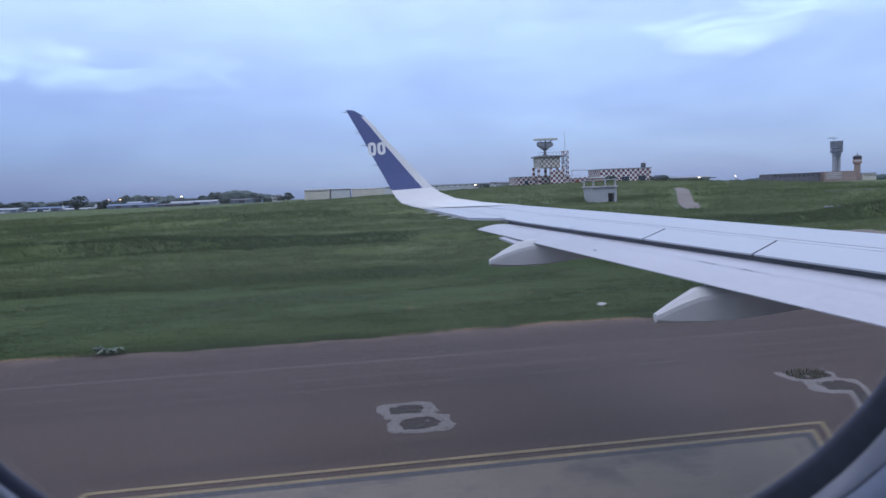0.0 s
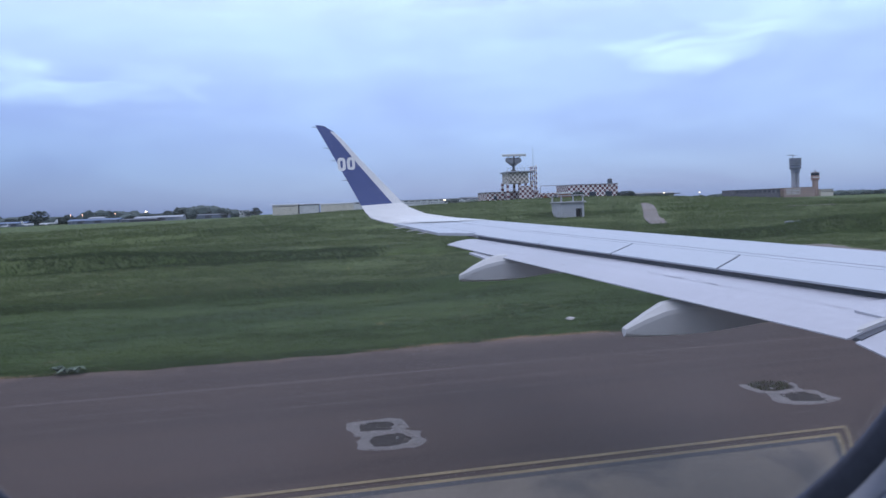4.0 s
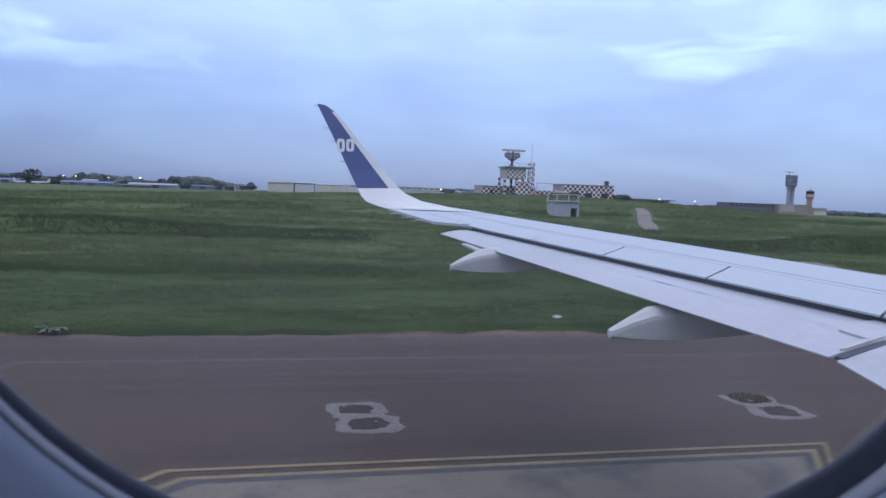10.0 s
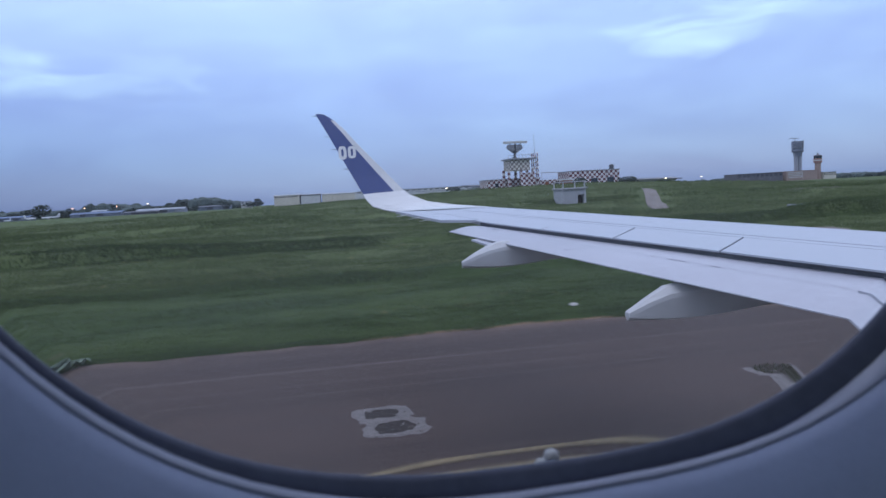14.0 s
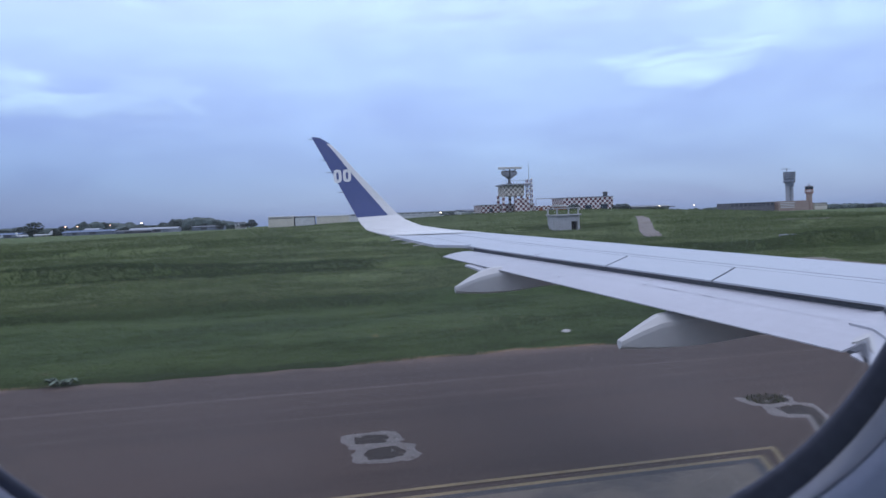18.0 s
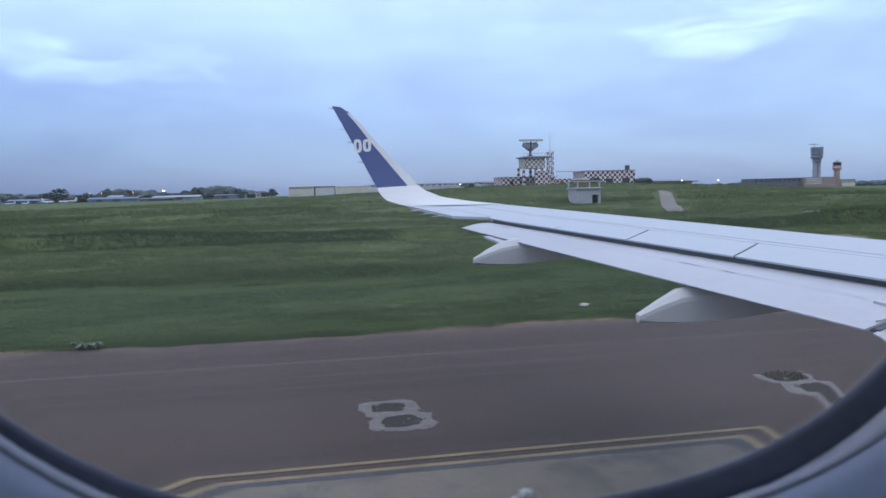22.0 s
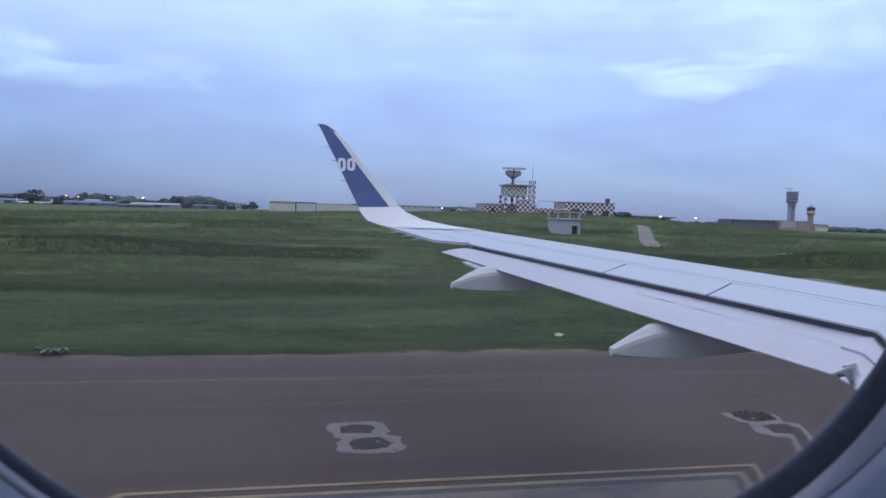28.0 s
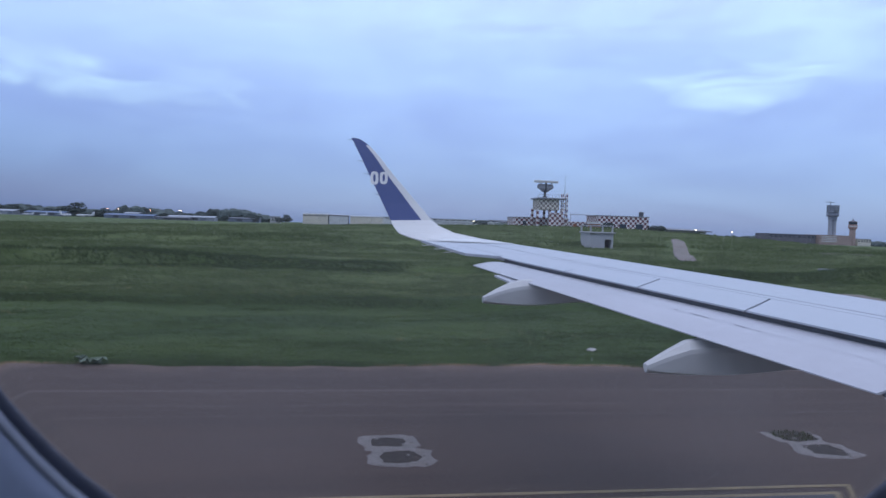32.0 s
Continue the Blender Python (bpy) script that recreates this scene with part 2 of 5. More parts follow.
M_ASPHALT = mat("worn_asphalt", (0.0575, 0.0394, 0.0328), rough=0.85, coarse=0.42, fine=7, amount=0.16, stretch=(0.07, 1.0, 1), bump=0.002, spec=0.22, second=(0.0442, 0.0312, 0.0264), second_at=(0.42, 0.64))
M_CONCRETE = mat("stained_concrete", (0.142, 0.120, 0.098), rough=0.85, coarse=0.75, fine=10, amount=0.16, bump=0.003, spec=0.25, second=(0.083, 0.075, 0.069), second_at=(0.46, 0.66))
M_YELLOW = mat("worn_yellow_paint", (0.175, 0.135, 0.074), rough=0.75, coarse=1.4, fine=18, amount=0.3, spec=0.25)
M_TARJOINT = mat("tar_joint", (0.06, 0.058, 0.062), rough=0.85, coarse=2, fine=20, amount=0.2, spec=0.2)
M_PAD = mat("pale_concrete_pad", (0.160, 0.144, 0.133), rough=0.85, coarse=2.5, fine=18, amount=0.22, bump=0.004, spec=0.2, second=(0.105, 0.090, 0.083), second_at=(0.50, 0.66))
M_MORTAR = mat("smeared_pale_mortar", (0.145, 0.130, 0.124), rough=0.85, coarse=3.0, fine=20, amount=0.25, bump=0.004, spec=0.2, second=(0.115, 0.098, 0.090), second_at=(0.52, 0.68))
M_DEADWEED = mat("brown_weeds", (0.085, 0.075, 0.045), rough=0.9, coarse=4, fine=20, amount=0.3, spec=0.1, second=(0.05, 0.06, 0.025), second_at=(0.45, 0.6))
M_PIT = mat("dark_pit", (0.034, 0.027, 0.023), rough=0.9, coarse=4, fine=20, amount=0.3, spec=0.2)
M_DIRT = mat("dusty_track", (0.175, 0.155, 0.140), rough=0.95, coarse=0.35, fine=4, amount=0.16, bump=0.02, spec=0.15)
M_GRASS = mat("grass_clumps", (0.0335, 0.0555, 0.0148), rough=0.85, coarse=0.30, fine=2.2, amount=0.22, island=0.20, spec=0.12, second=(0.0500, 0.0735, 0.0235), second_at=(0.42, 0.60), stretch=(0.35, 1, 1))
M_MEADOW = mat("lighter_meadow_grass", (0.068, 0.091, 0.0310), rough=0.85, coarse=0.16, fine=1.5, amount=0.18, island=0.12, spec=0.12, second=(0.083, 0.103, 0.046), second_at=(0.42, 0.60), stretch=(0.35, 1, 1))
M_TUSSOCK = mat("dark_tussock_grass", (0.0370, 0.0555, 0.0195), rough=0.85, coarse=0.10, fine=1.1, amount=0.15, island=0.10, spec=0.12, second=(0.047, 0.069, 0.024), second_at=(0.45, 0.62), stretch=(0.4, 1, 1))
M_WEED = mat("tall_weeds", (0.056, 0.078, 0.029), rough=0.85, coarse=0.12, fine=1.2, amount=0.14, island=0.12, spec=0.12)
# leaf green pulled towards blue: distance haze is painted into the colour
M_LEAF = mat("hazed_tree_leaves", (0.055, 0.070, 0.066), rough=0.85, coarse=0.2, fine=1.5, amount=0.25, island=0.4, spec=0.15)
M_BARK = mat("tree_bark", (0.10, 0.08, 0.065), rough=0.9, coarse=1, fine=12, amount=0.25, bump=0.02)
M_BEIGE = mat("beige_cladding", (0.50, 0.46, 0.38), rough=0.7, coarse=0.12, fine=1.5, amount=0.08)
M_PALE = mat("pale_grey_plaster", (0.48, 0.48, 0.47), rough=0.75, coarse=0.25, fine=3, amount=0.13)
M_ROOF = mat("pale_roof_sheet", (0.24, 0.26, 0.29), rough=0.6, coarse=0.1, fine=1.2, amount=0.10)
M_ROOFBLUE = mat("blue_roof_sheet", (0.075, 0.115, 0.20), rough=0.6, coarse=0.1, fine=1.2, amount=0.12)
M_ROOFDARK = mat("dark_roof", (0.07, 0.075, 0.09), rough=0.7, coarse=0.1, fine=1.2, amount=0.15)
M_TAN = mat("tan_stone_wall", (0.29, 0.215, 0.185), rough=0.8, coarse=0.1, fine=1.0, amount=0.14)
M_BRICK = mat("brown_wall", (0.105, 0.100, 0.115), rough=0.85, coarse=0.1, fine=1.0, amount=0.16)
# cement and concrete, both lightened and blued: the haze of distance is painted in
M_CEMENT = mat("hazed_cement", (0.25, 0.265, 0.30), rough=0.85, coarse=0.15, fine=1.5, amount=0.14)
M_RAW = mat("dark_hazed_concrete", (0.150, 0.170, 0.215), rough=0.85, coarse=0.15, fine=1.2, amount=0.25)
M_GLASS = mat("dark_window_glass", (0.03, 0.04, 0.055), rough=0.12, coarse=0.5, fine=2, amount=0.1)
M_HUT = mat("weathered_hut_cement", (0.34, 0.34, 0.35), rough=0.85, coarse=0.7, fine=6, amount=0.16, second=(0.24, 0.24, 0.25), second_at=(0.5, 0.7))
M_RUST = mat("orange_brick", (0.24, 0.09, 0.05), rough=0.85, coarse=0.6, fine=4, amount=0.2)
M_FADED = mat("faded_red_paint", (0.33, 0.20, 0.18), rough=0.8, coarse=0.3, fine=3, amount=0.14)
M_SCRAP = mat("white_plastic", (0.34, 0.33, 0.31), rough=0.5, coarse=4, fine=30, amount=0.08)
M_BROADLEAF = mat("grey_green_leaf", (0.085, 0.115, 0.075), rough=0.7, coarse=3, fine=20, amount=0.2)
M_DRYGRASS = mat("dry_grass", (0.15, 0.13, 0.06), rough=0.9, coarse=0.6, fine=4, amount=0.25, island=0.3, spec=0.1)
M_CHECK = checker("red_white_chequer_paint", (0.125, 0.036, 0.046), (0.60, 0.57, 0.56), 0.82)
M_CHECKFINE = checker("dark_cream_chequer_paint", (0.19, 0.16, 0.15), (0.55, 0.51, 0.45), 0.75)
M_LAMP = glow("lit_lamp", (1.0, 0.80, 0.55), 7.0)
M_LAMPRED = glow("lit_amber_lamp", (1.0, 0.50, 0.30), 6.0)


def ground_material():
    """Grass with soil where the sheet dips to the pavement's edge and in worn patches."""
    m = mat("grass_ground", (0.0332, 0.0535, 0.0152), rough=0.9, coarse=0.30, fine=2.2, amount=0.20, spec=0.1, bump=0.03, second=(0.0420, 0.0620, 0.0215), second_at=(0.42, 0.60), stretch=(0.35, 1, 1))
    n, l = m.node_tree.nodes, m.node_tree.links
    b = n["Principled BSDF"]
    src = b.inputs["Base Color"].links[0].from_socket
    g = n.new("ShaderNodeNewGeometry")
    s = n.new("ShaderNodeSeparateXYZ")
    l.new(g.outputs["Position"], s.inputs[0])
    r = n.new("ShaderNodeMapRange")
    r.inputs["From Min"].default_value, r.inputs["From Max"].default_value = 0.055, 0.02
    l.new(s.outputs["Z"], r.inputs["Value"])
    near = n.new("ShaderNodeMapRange")
    near.inputs["From Min"].default_value, near.inputs["From Max"].default_value = 24.0, 22.0
    l.new(s.outputs["Y"], near.inputs["Value"])
    mu = n.new("ShaderNodeMath")
    mu.operation = "MULTIPLY"
    l.new(r.outputs[0], mu.inputs[0])
    l.new(near.outputs[0], mu.inputs[1])
    x = n.new("ShaderNodeMix")
    x.data_type = "RGBA"
    l.new(mu.outputs[0], x.inputs[0])
    l.new(src, x.inputs[6])
    x.inputs[7].default_value = (0.17, 0.115, 0.075, 1)
    # beyond the mown strip the meadow is taller and lighter
    wob = n.new("ShaderNodeTexNoise")
    wob.inputs["Scale"].default_value, wob.inputs["Detail"].default_value = 0.12, 4
    l.new(g.outputs["Position"], wob.inputs["Vector"])
    ya = n.new("ShaderNodeMath")
    ya.operation = "MULTIPLY_ADD"
    l.new(wob.outputs["Fac"], ya.inputs[0])
    ya.inputs[1].default_value = 8.0
    l.new(s.outputs["Y"], ya.inputs[2])
    zone = n.new("ShaderNodeMapRange")
    zone.inputs["From Min"].default_value, zone.inputs["From Max"].default_value = 38.5, 43.0
    l.new(ya.outputs[0], zone.inputs["Value"])
    w = n.new("ShaderNodeMix")
    w.data_type, w.blend_type = "RGBA", "MULTIPLY"
    l.new(zone.outputs[0], w.inputs[0])
    l.new(x.outputs[2], w.inputs[6])
    w.inputs[7].default_value = (1.80, 1.57, 1.80, 1)
    w.clamp_result = False
    l.new(w.outputs[2], b.inputs["Base Color"])
    return m


M_GROUND = ground_material()


def dusted_edge(m):
    """Soil dust blown over the outer edge of the asphalt, in a ragged band."""
    n, l = m.node_tree.nodes, m.node_tree.links
    b = n["Principled BSDF"]
    src = b.inputs["Base Color"].links[0].from_socket
    g = n.new("ShaderNodeNewGeometry")
    s = n.new("ShaderNodeSeparateXYZ")
    l.new(g.outputs["Position"], s.inputs[0])
    t = n.new("ShaderNodeTexNoise")
    t.inputs["Scale"].default_value, t.inputs["Detail"].default_value = 0.45, 6
    l.new(g.outputs["Position"], t.inputs["Vector"])
    a = n.new("ShaderNodeMath")
    a.operation = "MULTIPLY_ADD"
    l.new(t.outputs["Fac"], a.inputs[0])
    a.inputs[1].default_value = 3.2
    l.new(s.outputs["Y"], a.inputs[2])
    r = n.new("ShaderNodeMapRange")
    r.inputs["From Min"].default_value, r.inputs["From Max"].default_value = 21.35, 22.6
    r.inputs["To Max"].default_value = 0.75
    l.new(a.outputs[0], r.inputs["Value"])
    x = n.new("ShaderNodeMix")
    x.data_type = "RGBA"
    l.new(r.outputs[0], x.inputs[0])
    l.new(src, x.inputs[6])
    x.inputs[7].default_value = (0.125, 0.088, 0.066, 1)
    l.new(x.outputs[2], b.inputs["Base Color"])


dusted_edge(M_ASPHALT)


M_SEAM = mat("pale_paving_seam", (0.090, 0.069, 0.062), rough=0.85, coarse=0.5, fine=12, amount=0.2, spec=0.2, stretch=(0.2, 1, 1))
M_SEAMDARK = mat("dark_paving_seam", (0.066, 0.0475, 0.042), rough=0.85, coarse=0.5, fine=12, amount=0.2, spec=0.2, stretch=(0.2, 1, 1))


# ---- mesh helpers ----
class Geo:
    """Vertices and faces that become one mesh."""

    def __init__(self):
        self.v, self.f, self.m = [], [], []

    def add(self, verts, faces, mi=0):
        k = len(self.v)
        self.v += [tuple(p) for p in verts]
        self.f += [tuple(i + k for i in f) for f in faces]
        self.m += [mi] * len(faces)
        return self

    def box(self, x0, x1, y0, y1, z0, z1, c=0.0, mi=0):
        if c <= 0:
            vs = [(x, y, z) for z in (z0, z1) for y in (y0, y1) for x in (x0, x1)]
            return self.add(vs, [(0, 2, 3, 1), (4, 5, 7, 6), (0, 1, 5, 4), (2, 6, 7, 3), (0, 4, 6, 2), (1, 3, 7, 5)], mi)
        rings = []
        for z, i in ((z0, c), (z0 + c, 0), (z1 - c, 0), (z1, c)):
            a, b, d, e = x0 + i, x1 - i, y0 + i, y1 - i
            rings.append([(a + c, d, z), (b - c, d, z), (b, d + c, z), (b, e - c, z), (b - c, e, z), (a + c, e, z), (a, e - c, z), (a, d + c, z)])
        return self.loft(rings, mi=mi)

    def loft(self, rings, closed=True, caps=True, mi=0):
        n = len(rings[0])
        vs = [p for r in rings for p in r]
        fs = []
        for i in range(len(rings) - 1):
            for j in range(n if closed else n - 1):
                a, b = i * n + j, i * n + (j + 1) % n
                fs.append((a, b, b + n, a + n))
        if caps and closed:
            fs.append(tuple(range(n))[::-1])
            fs.append(tuple(range((len(rings) - 1) * n, len(rings) * n)))
        return self.add(vs, fs, mi)

    def tube(self, a, b, r0, r1=None, n=8, mi=0):
        a, b = Vector(a), Vector(b)
        r1 = r0 if r1 is None else r1
        d = (b - a).normalized()
        u = d.cross(Vector((0, 0, 1)) if abs(d.z) < 0.9 else Vector((1, 0, 0))).normalized()
        w = d.cross(u)
        return self.loft([[p + r * (math.cos(q) * u + math.sin(q) * w) for q in [2 * math.pi * k / n for k in range(n)]] for p, r in ((a, r0), (b, r1))], mi=mi)

    def lathe(self, x, y, prof, n=14, mi=0):
        return self.loft([[(x + r * math.cos(2 * math.pi * k / n), y + r * math.sin(2 * math.pi * k / n), z) for k in range(n)] for z, r in prof], mi=mi)

    def mesh(self, name, mats, smooth=False):
        me = bpy.data.meshes.new(name)
        me.from_pydata(self.v, [], self.f)
        for m in mats:
            me.materials.append(m)
        if len(mats) > 1:
            me.polygons.foreach_set("material_index", self.m)
        bm = bmesh.new()
        bm.from_mesh(me)
        if len(bm.faces) < 60000:
            bmesh.ops.recalc_face_normals(bm, faces=bm.faces)
        bm.to_mesh(me)
        bm.free()
        if smooth:
            me.polygons.foreach_set("use_smooth", [True] * len(me.polygons))
        me.update()
        return me


def thing(name, base=(0, 0, 0), label="", category="", group="", kind=""):
    ob = new(name)
    ob.empty_display_size = 0.2
    ob.location = base
    return tagged(ob, label, category, group, kind)


def part(name, geo, material, parent, label="", smooth=False, kind=""):
    mats = material if isinstance(material, (list, tuple)) else [material]
    ob = new(name, geo.mesh(name, mats, smooth))
    ob.parent = parent
    if parent.type == "EMPTY":
        ob.matrix_parent_inverse = Matrix.Translation(parent.location).inverted()
    return tagged(ob, label, kind=kind)


def solo(name, geo, material, label, category, kind="", smooth=False, group=""):
    mats = material if isinstance(material, (list, tuple)) else [material]
    return tagged(new(name, geo.mesh(name, mats, smooth)), label, category, group, kind)


def smoothstep(a, b, x):
    t = min(1.0, max(0.0, (x - a) / (b - a)))
    return t * t * (3 - 2 * t)


# ---- ground ----
def edge(x):
    """Where the grass meets the shoulder."""
    return 20.45 + 0.20 * noise.noise((x * 0.13, 3.3, 0)) * 2 + 0.22 * noise.noise((x * 0.7, 8.1, 0)) + 0.07 * noise.noise((x * 2.6, 1.1, 0))


# lengthwise banks in the field: distance, height, how far the top falls back, wander
BANKS = ((27.5, 0.08, 4.0, 0.8), (33.8, 0.34, 9.0, 1.2), (56.5, 0.95, 24.0, 2.2), (101.0, 0.5, 22.0, 4.0))


def bank_line(k, x):
    y0, _, _, wander = BANKS[k]
    return y0 + wander * (noise.noise((x * 0.045, y0, 1)) + 0.45 * noise.noise((x * 0.16, y0, 2)) + 0.16 * noise.noise((x * 0.6, y0, 3)))


def banks(x, y):
    h = 0.0
    for k, (y0, rise, fall, _) in enumerate(BANKS):
        if y0 - 9 < y < y0 + fall + 9:
            d = y - bank_line(k, x)
            if -0.6 < d < fall:
                size = rise * (0.55 + 0.8 * smoothstep(-0.3, 0.3, noise.noise((x * 0.03, y0, 8))))
                h += size * smoothstep(-0.5, 0.35, d) * (1 - smoothstep(0.0, fall, d))
    return h


def terrain(x, y):
    spread = 105 if x < 75 else 58
    crest = 4.3 * math.exp(-((x - 75) / spread) ** 2) + (0.7 if x < 75 else 0.7 - 0.45 * smoothstep(75, 130, x))
    rise = smoothstep(38, 195, y) * (1 - smoothstep(228, 340, y))
    h = crest * rise
    near = smoothstep(-0.25, 0.35, y - edge(x)) if y < 24 else 1.0
    far = smoothstep(22, 40, y)
    h += far * (0.22 * noise.noise((x * 0.05, y * 0.09, 2)) + 0.12 * noise.noise((x * 0.17, y * 0.3, 5))) * (1 - smoothstep(300, 500, y))
    h += far * 0.18 * smoothstep(0.0, 0.3, noise.noise((x * 0.035, y * 0.10 + 0.6 * noise.noise((x * 0.03, y * 0.05, 2)), 9)) + 0.35 * noise.noise((x * 0.11, y * 0.24, 4))) * (1 - smoothstep(90, 160, y))
    if 20 < y < 140:
        h += banks(x, y)
    if y < 60:
        h += near * (0.05 * (0.6 + noise.noise((x * 0.9, y * 1.3, 7))) + 0.11 * smoothstep(20.8, 23.5, y) * max(0.0, 0.25 + noise.noise((x * 0.34, y * 1.05, 17)) + 0.5 * noise.noise((x * 0.9, y * 2.1, 19))))
    if y > 300:
        # the field falls away gently beyond the rise, most towards the control towers
        h -= 0.003 * max(0.0, y - 400) + 0.0105 * max(0.0, x - 150) * smoothstep(300, 700, y)
    return -0.12 + near * 0.16 + h


def ramp_steps(start, end, first, grow):
    out, s, p = [], first, start
    while p < end:
        p += s
        s *= grow
        out.append(min(p, end))
    return out


xs_pos = [k * 0.3 for k in range(1, 90)] + ramp_steps(26.7, 4200, 0.6, 1.13)
xs = [-v for v in reversed([k * 0.3 for k in range(1, 60)] + ramp_steps(17.7, 4200, 0.6, 1.13))] + [0.0] + xs_pos
ys = [-4200, -1500, -500, -150, -60, -20, 0, 10, 16, 19] + [19.5 + 0.13 * k for k in range(22)] + [22.23 + 0.35 * k for k in range(1, 150)] + ramp_steps(74.38, 4200, 0.45, 1.045)
geo = Geo()
geo.v = [(x, y, terrain(x, y) if y > 19 else -0.12) for y in ys for x in xs]
nx = len(xs)
geo.f = [(j * nx + i, j * nx + i + 1, (j + 1) * nx + i + 1, (j + 1) * nx + i) for j in range(len(ys) - 1) for i in range(nx - 1)]
geo.m = [0] * len(geo.f)
solo("ground", geo, M_GROUND, "rough green airfield grass with bare soil along the pavement edge", "grass field", "structure", smooth=True)

# asphalt shoulder, level with the taxiway
g = Geo().box(-900, 900, -24, 21.6, -0.5, 0.0)
solo("pavement", g, M_ASPHALT, "worn grey-brown asphalt taxiway shoulder with lengthwise streaks", "asphalt pavement", "structure")


def seam(y, w, m, label):
    """A lengthwise paving seam that wanders a little."""
    pts = [(-120 + 2.0 * k) for k in range(151)]
    line = [(x, y + 0.10 * noise.noise((x * 0.05, y, 0)) + 0.03 * noise.noise((x * 0.4, y, 3)), w * (0.7 + 0.5 * noise.noise((x * 0.2, y, 7)))) for x in pts]
    n = len(line)
    g = Geo().add([(x, q - h / 2, 0.004) for x, q, h in line] + [(x, q + h / 2, 0.004) for x, q, h in line], [(i, i + 1, n + i + 1, n + i) for i in range(n - 1)])
    solo("paving_seam", g, m, label, "paving seam", "structure")


seam(17.45, 0.16, M_SEAM, "pale lengthwise seam in the asphalt shoulder")
seam(15.2, 0.06, M_SEAM, "thin pale lengthwise seam in the asphalt")
seam(16.1, 0.22, M_SEAMDARK, "dark lengthwise seam in the asphalt shoulder")


def band(a, b, z):
    """A lengthwise strip of paint; a, b: how far its edges lie inside the stripe's outer edge. The edges waver a little."""
    xs_ = [-260 + 1.3 * k for k in range(401)]
    n = len(xs_)
    side = lambda o: [(x, 10.69 - o + 0.012 * noise.noise((x * 0.6, o * 9, 4)) + 0.006 * noise.noise((x * 2.3, o * 9, 6)), z) for x in xs_]
    return Geo().add(side(a) + side(b), [(i, i + 1, n + i + 1, n + i) for i in range(n - 1)])


stripe = thing("taxiway_stripe", (3, 11, 0), "double worn yellow side stripe painted along the taxiway", "road marking", kind="structure")
part("line", band(0.02, 0.125, 0.009), M_YELLOW, stripe)
part("line", band(0.33, 0.44, 0.009), M_YELLOW, stripe)
part("tar_joint", band(0.44, 0.60, 0.008), M_TARJOINT, stripe)
g = Geo().box(-900, 900, -23.5, 10.09, -0.2, 0.005)
solo("taxiway", g, M_CONCRETE, "pale stained concrete taxiway inside the yellow stripe", "concrete taxiway", "structure")


# ---- light pits in the shoulder ----
def pit(x, y, turn, weedy, label):
    """Two rough mortar collars run together round two open pits, the mortar smeared and broken."""
    t = thing("light_pit", (0, 0, 0), label, "light pit", "pits along the shoulder")
    seed = x * 3.7 + y
    n = 36

    def ring(cx, cy, w, h, wob, k):
        pts = []
        for i in range(n):
            q = 2 * math.pi * i / n
            c, v = math.cos(q), math.sin(q)
            o = 1 + wob * (noise.noise((c * 1.6 + seed, v * 1.6, k)) + 0.6 * noise.noise((c * 5 + seed, v * 5, k + 3)))
            pts.append((cx + w * o * math.copysign(abs(c) ** 0.7, c), cy + h * o * math.copysign(abs(v) ** 0.7, v)))
        return pts

    for j, (cx, cy, w, h) in enumerate(((0.06, -0.46, 0.60, 0.48), (-0.08, 0.42, 0.54, 0.46))):
        broken = weedy and j == 1
        rows = []
        for f, z in ((1.12, 0.002), (1.0, 0.014 + 0.002 * j), (0.80, 0.018 + 0.002 * j), (0.62 if not broken else 0.76, 0.012)):
            row = [(px, py, z) for px, py in ring(cx, cy, w * f, h * f, 0.22 if f > 0.9 else 0.30, j * 7 + (0 if f > 0.9 else 11))]
            rows.append((row + row)[15:38] if broken else row)
        part("collar", Geo().loft(rows, closed=not broken, caps=False), M_MORTAR, t, "pale smeared mortar collar")
        hole = ring(cx, cy, w * 0.84, h * 0.84, 0.25, j * 7 + 11)
        rim_ = [(px, py, 0.007) for px, py in hole]
        core = [(cx + (px - cx) * 0.5, cy + (py - cy) * 0.5, 0.004 + 0.01 * noise.noise((px * 6, py * 6, 1))) for px, py in hole]
        part("pit", Geo().add(rim_ + core, [(i, (i + 1) % n, n + (i + 1) % n, n + i) for i in range(n)] + [tuple(range(n, 2 * n))]), M_PIT, t, "dark pit filled with loose soil")
    rng = random.Random(int(x * 10) + 5)
    for k in range(6):
        px, py, r = rng.uniform(-0.5, 0.5), rng.uniform(-0.9, 0.9), rng.uniform(0.025, 0.06)
        part("rubble", Geo().lathe(px, py, [(0.0, r), (0.02, r * 0.9), (0.035, r * 0.4)], 6), M_MORTAR, t, "bit of broken mortar")
    if weedy:
        g = Geo()
        for k in range(240):
            q, d = rng.uniform(0, 6.28), math.sqrt(rng.random())
            blade(g, -0.08 + 0.5 * d * math.cos(q), 0.46 + 0.36 * d * math.sin(q), 0.0, rng.uniform(0.03, 0.10), rng.uniform(0.008, 0.018), rng)
        part("weeds", g, M_DEADWEED, t, "brown-green weeds sprouting from the pit", kind="stuff")
    t.matrix_basis = pose(x, y, 0, 0, 0, turn)
    return t


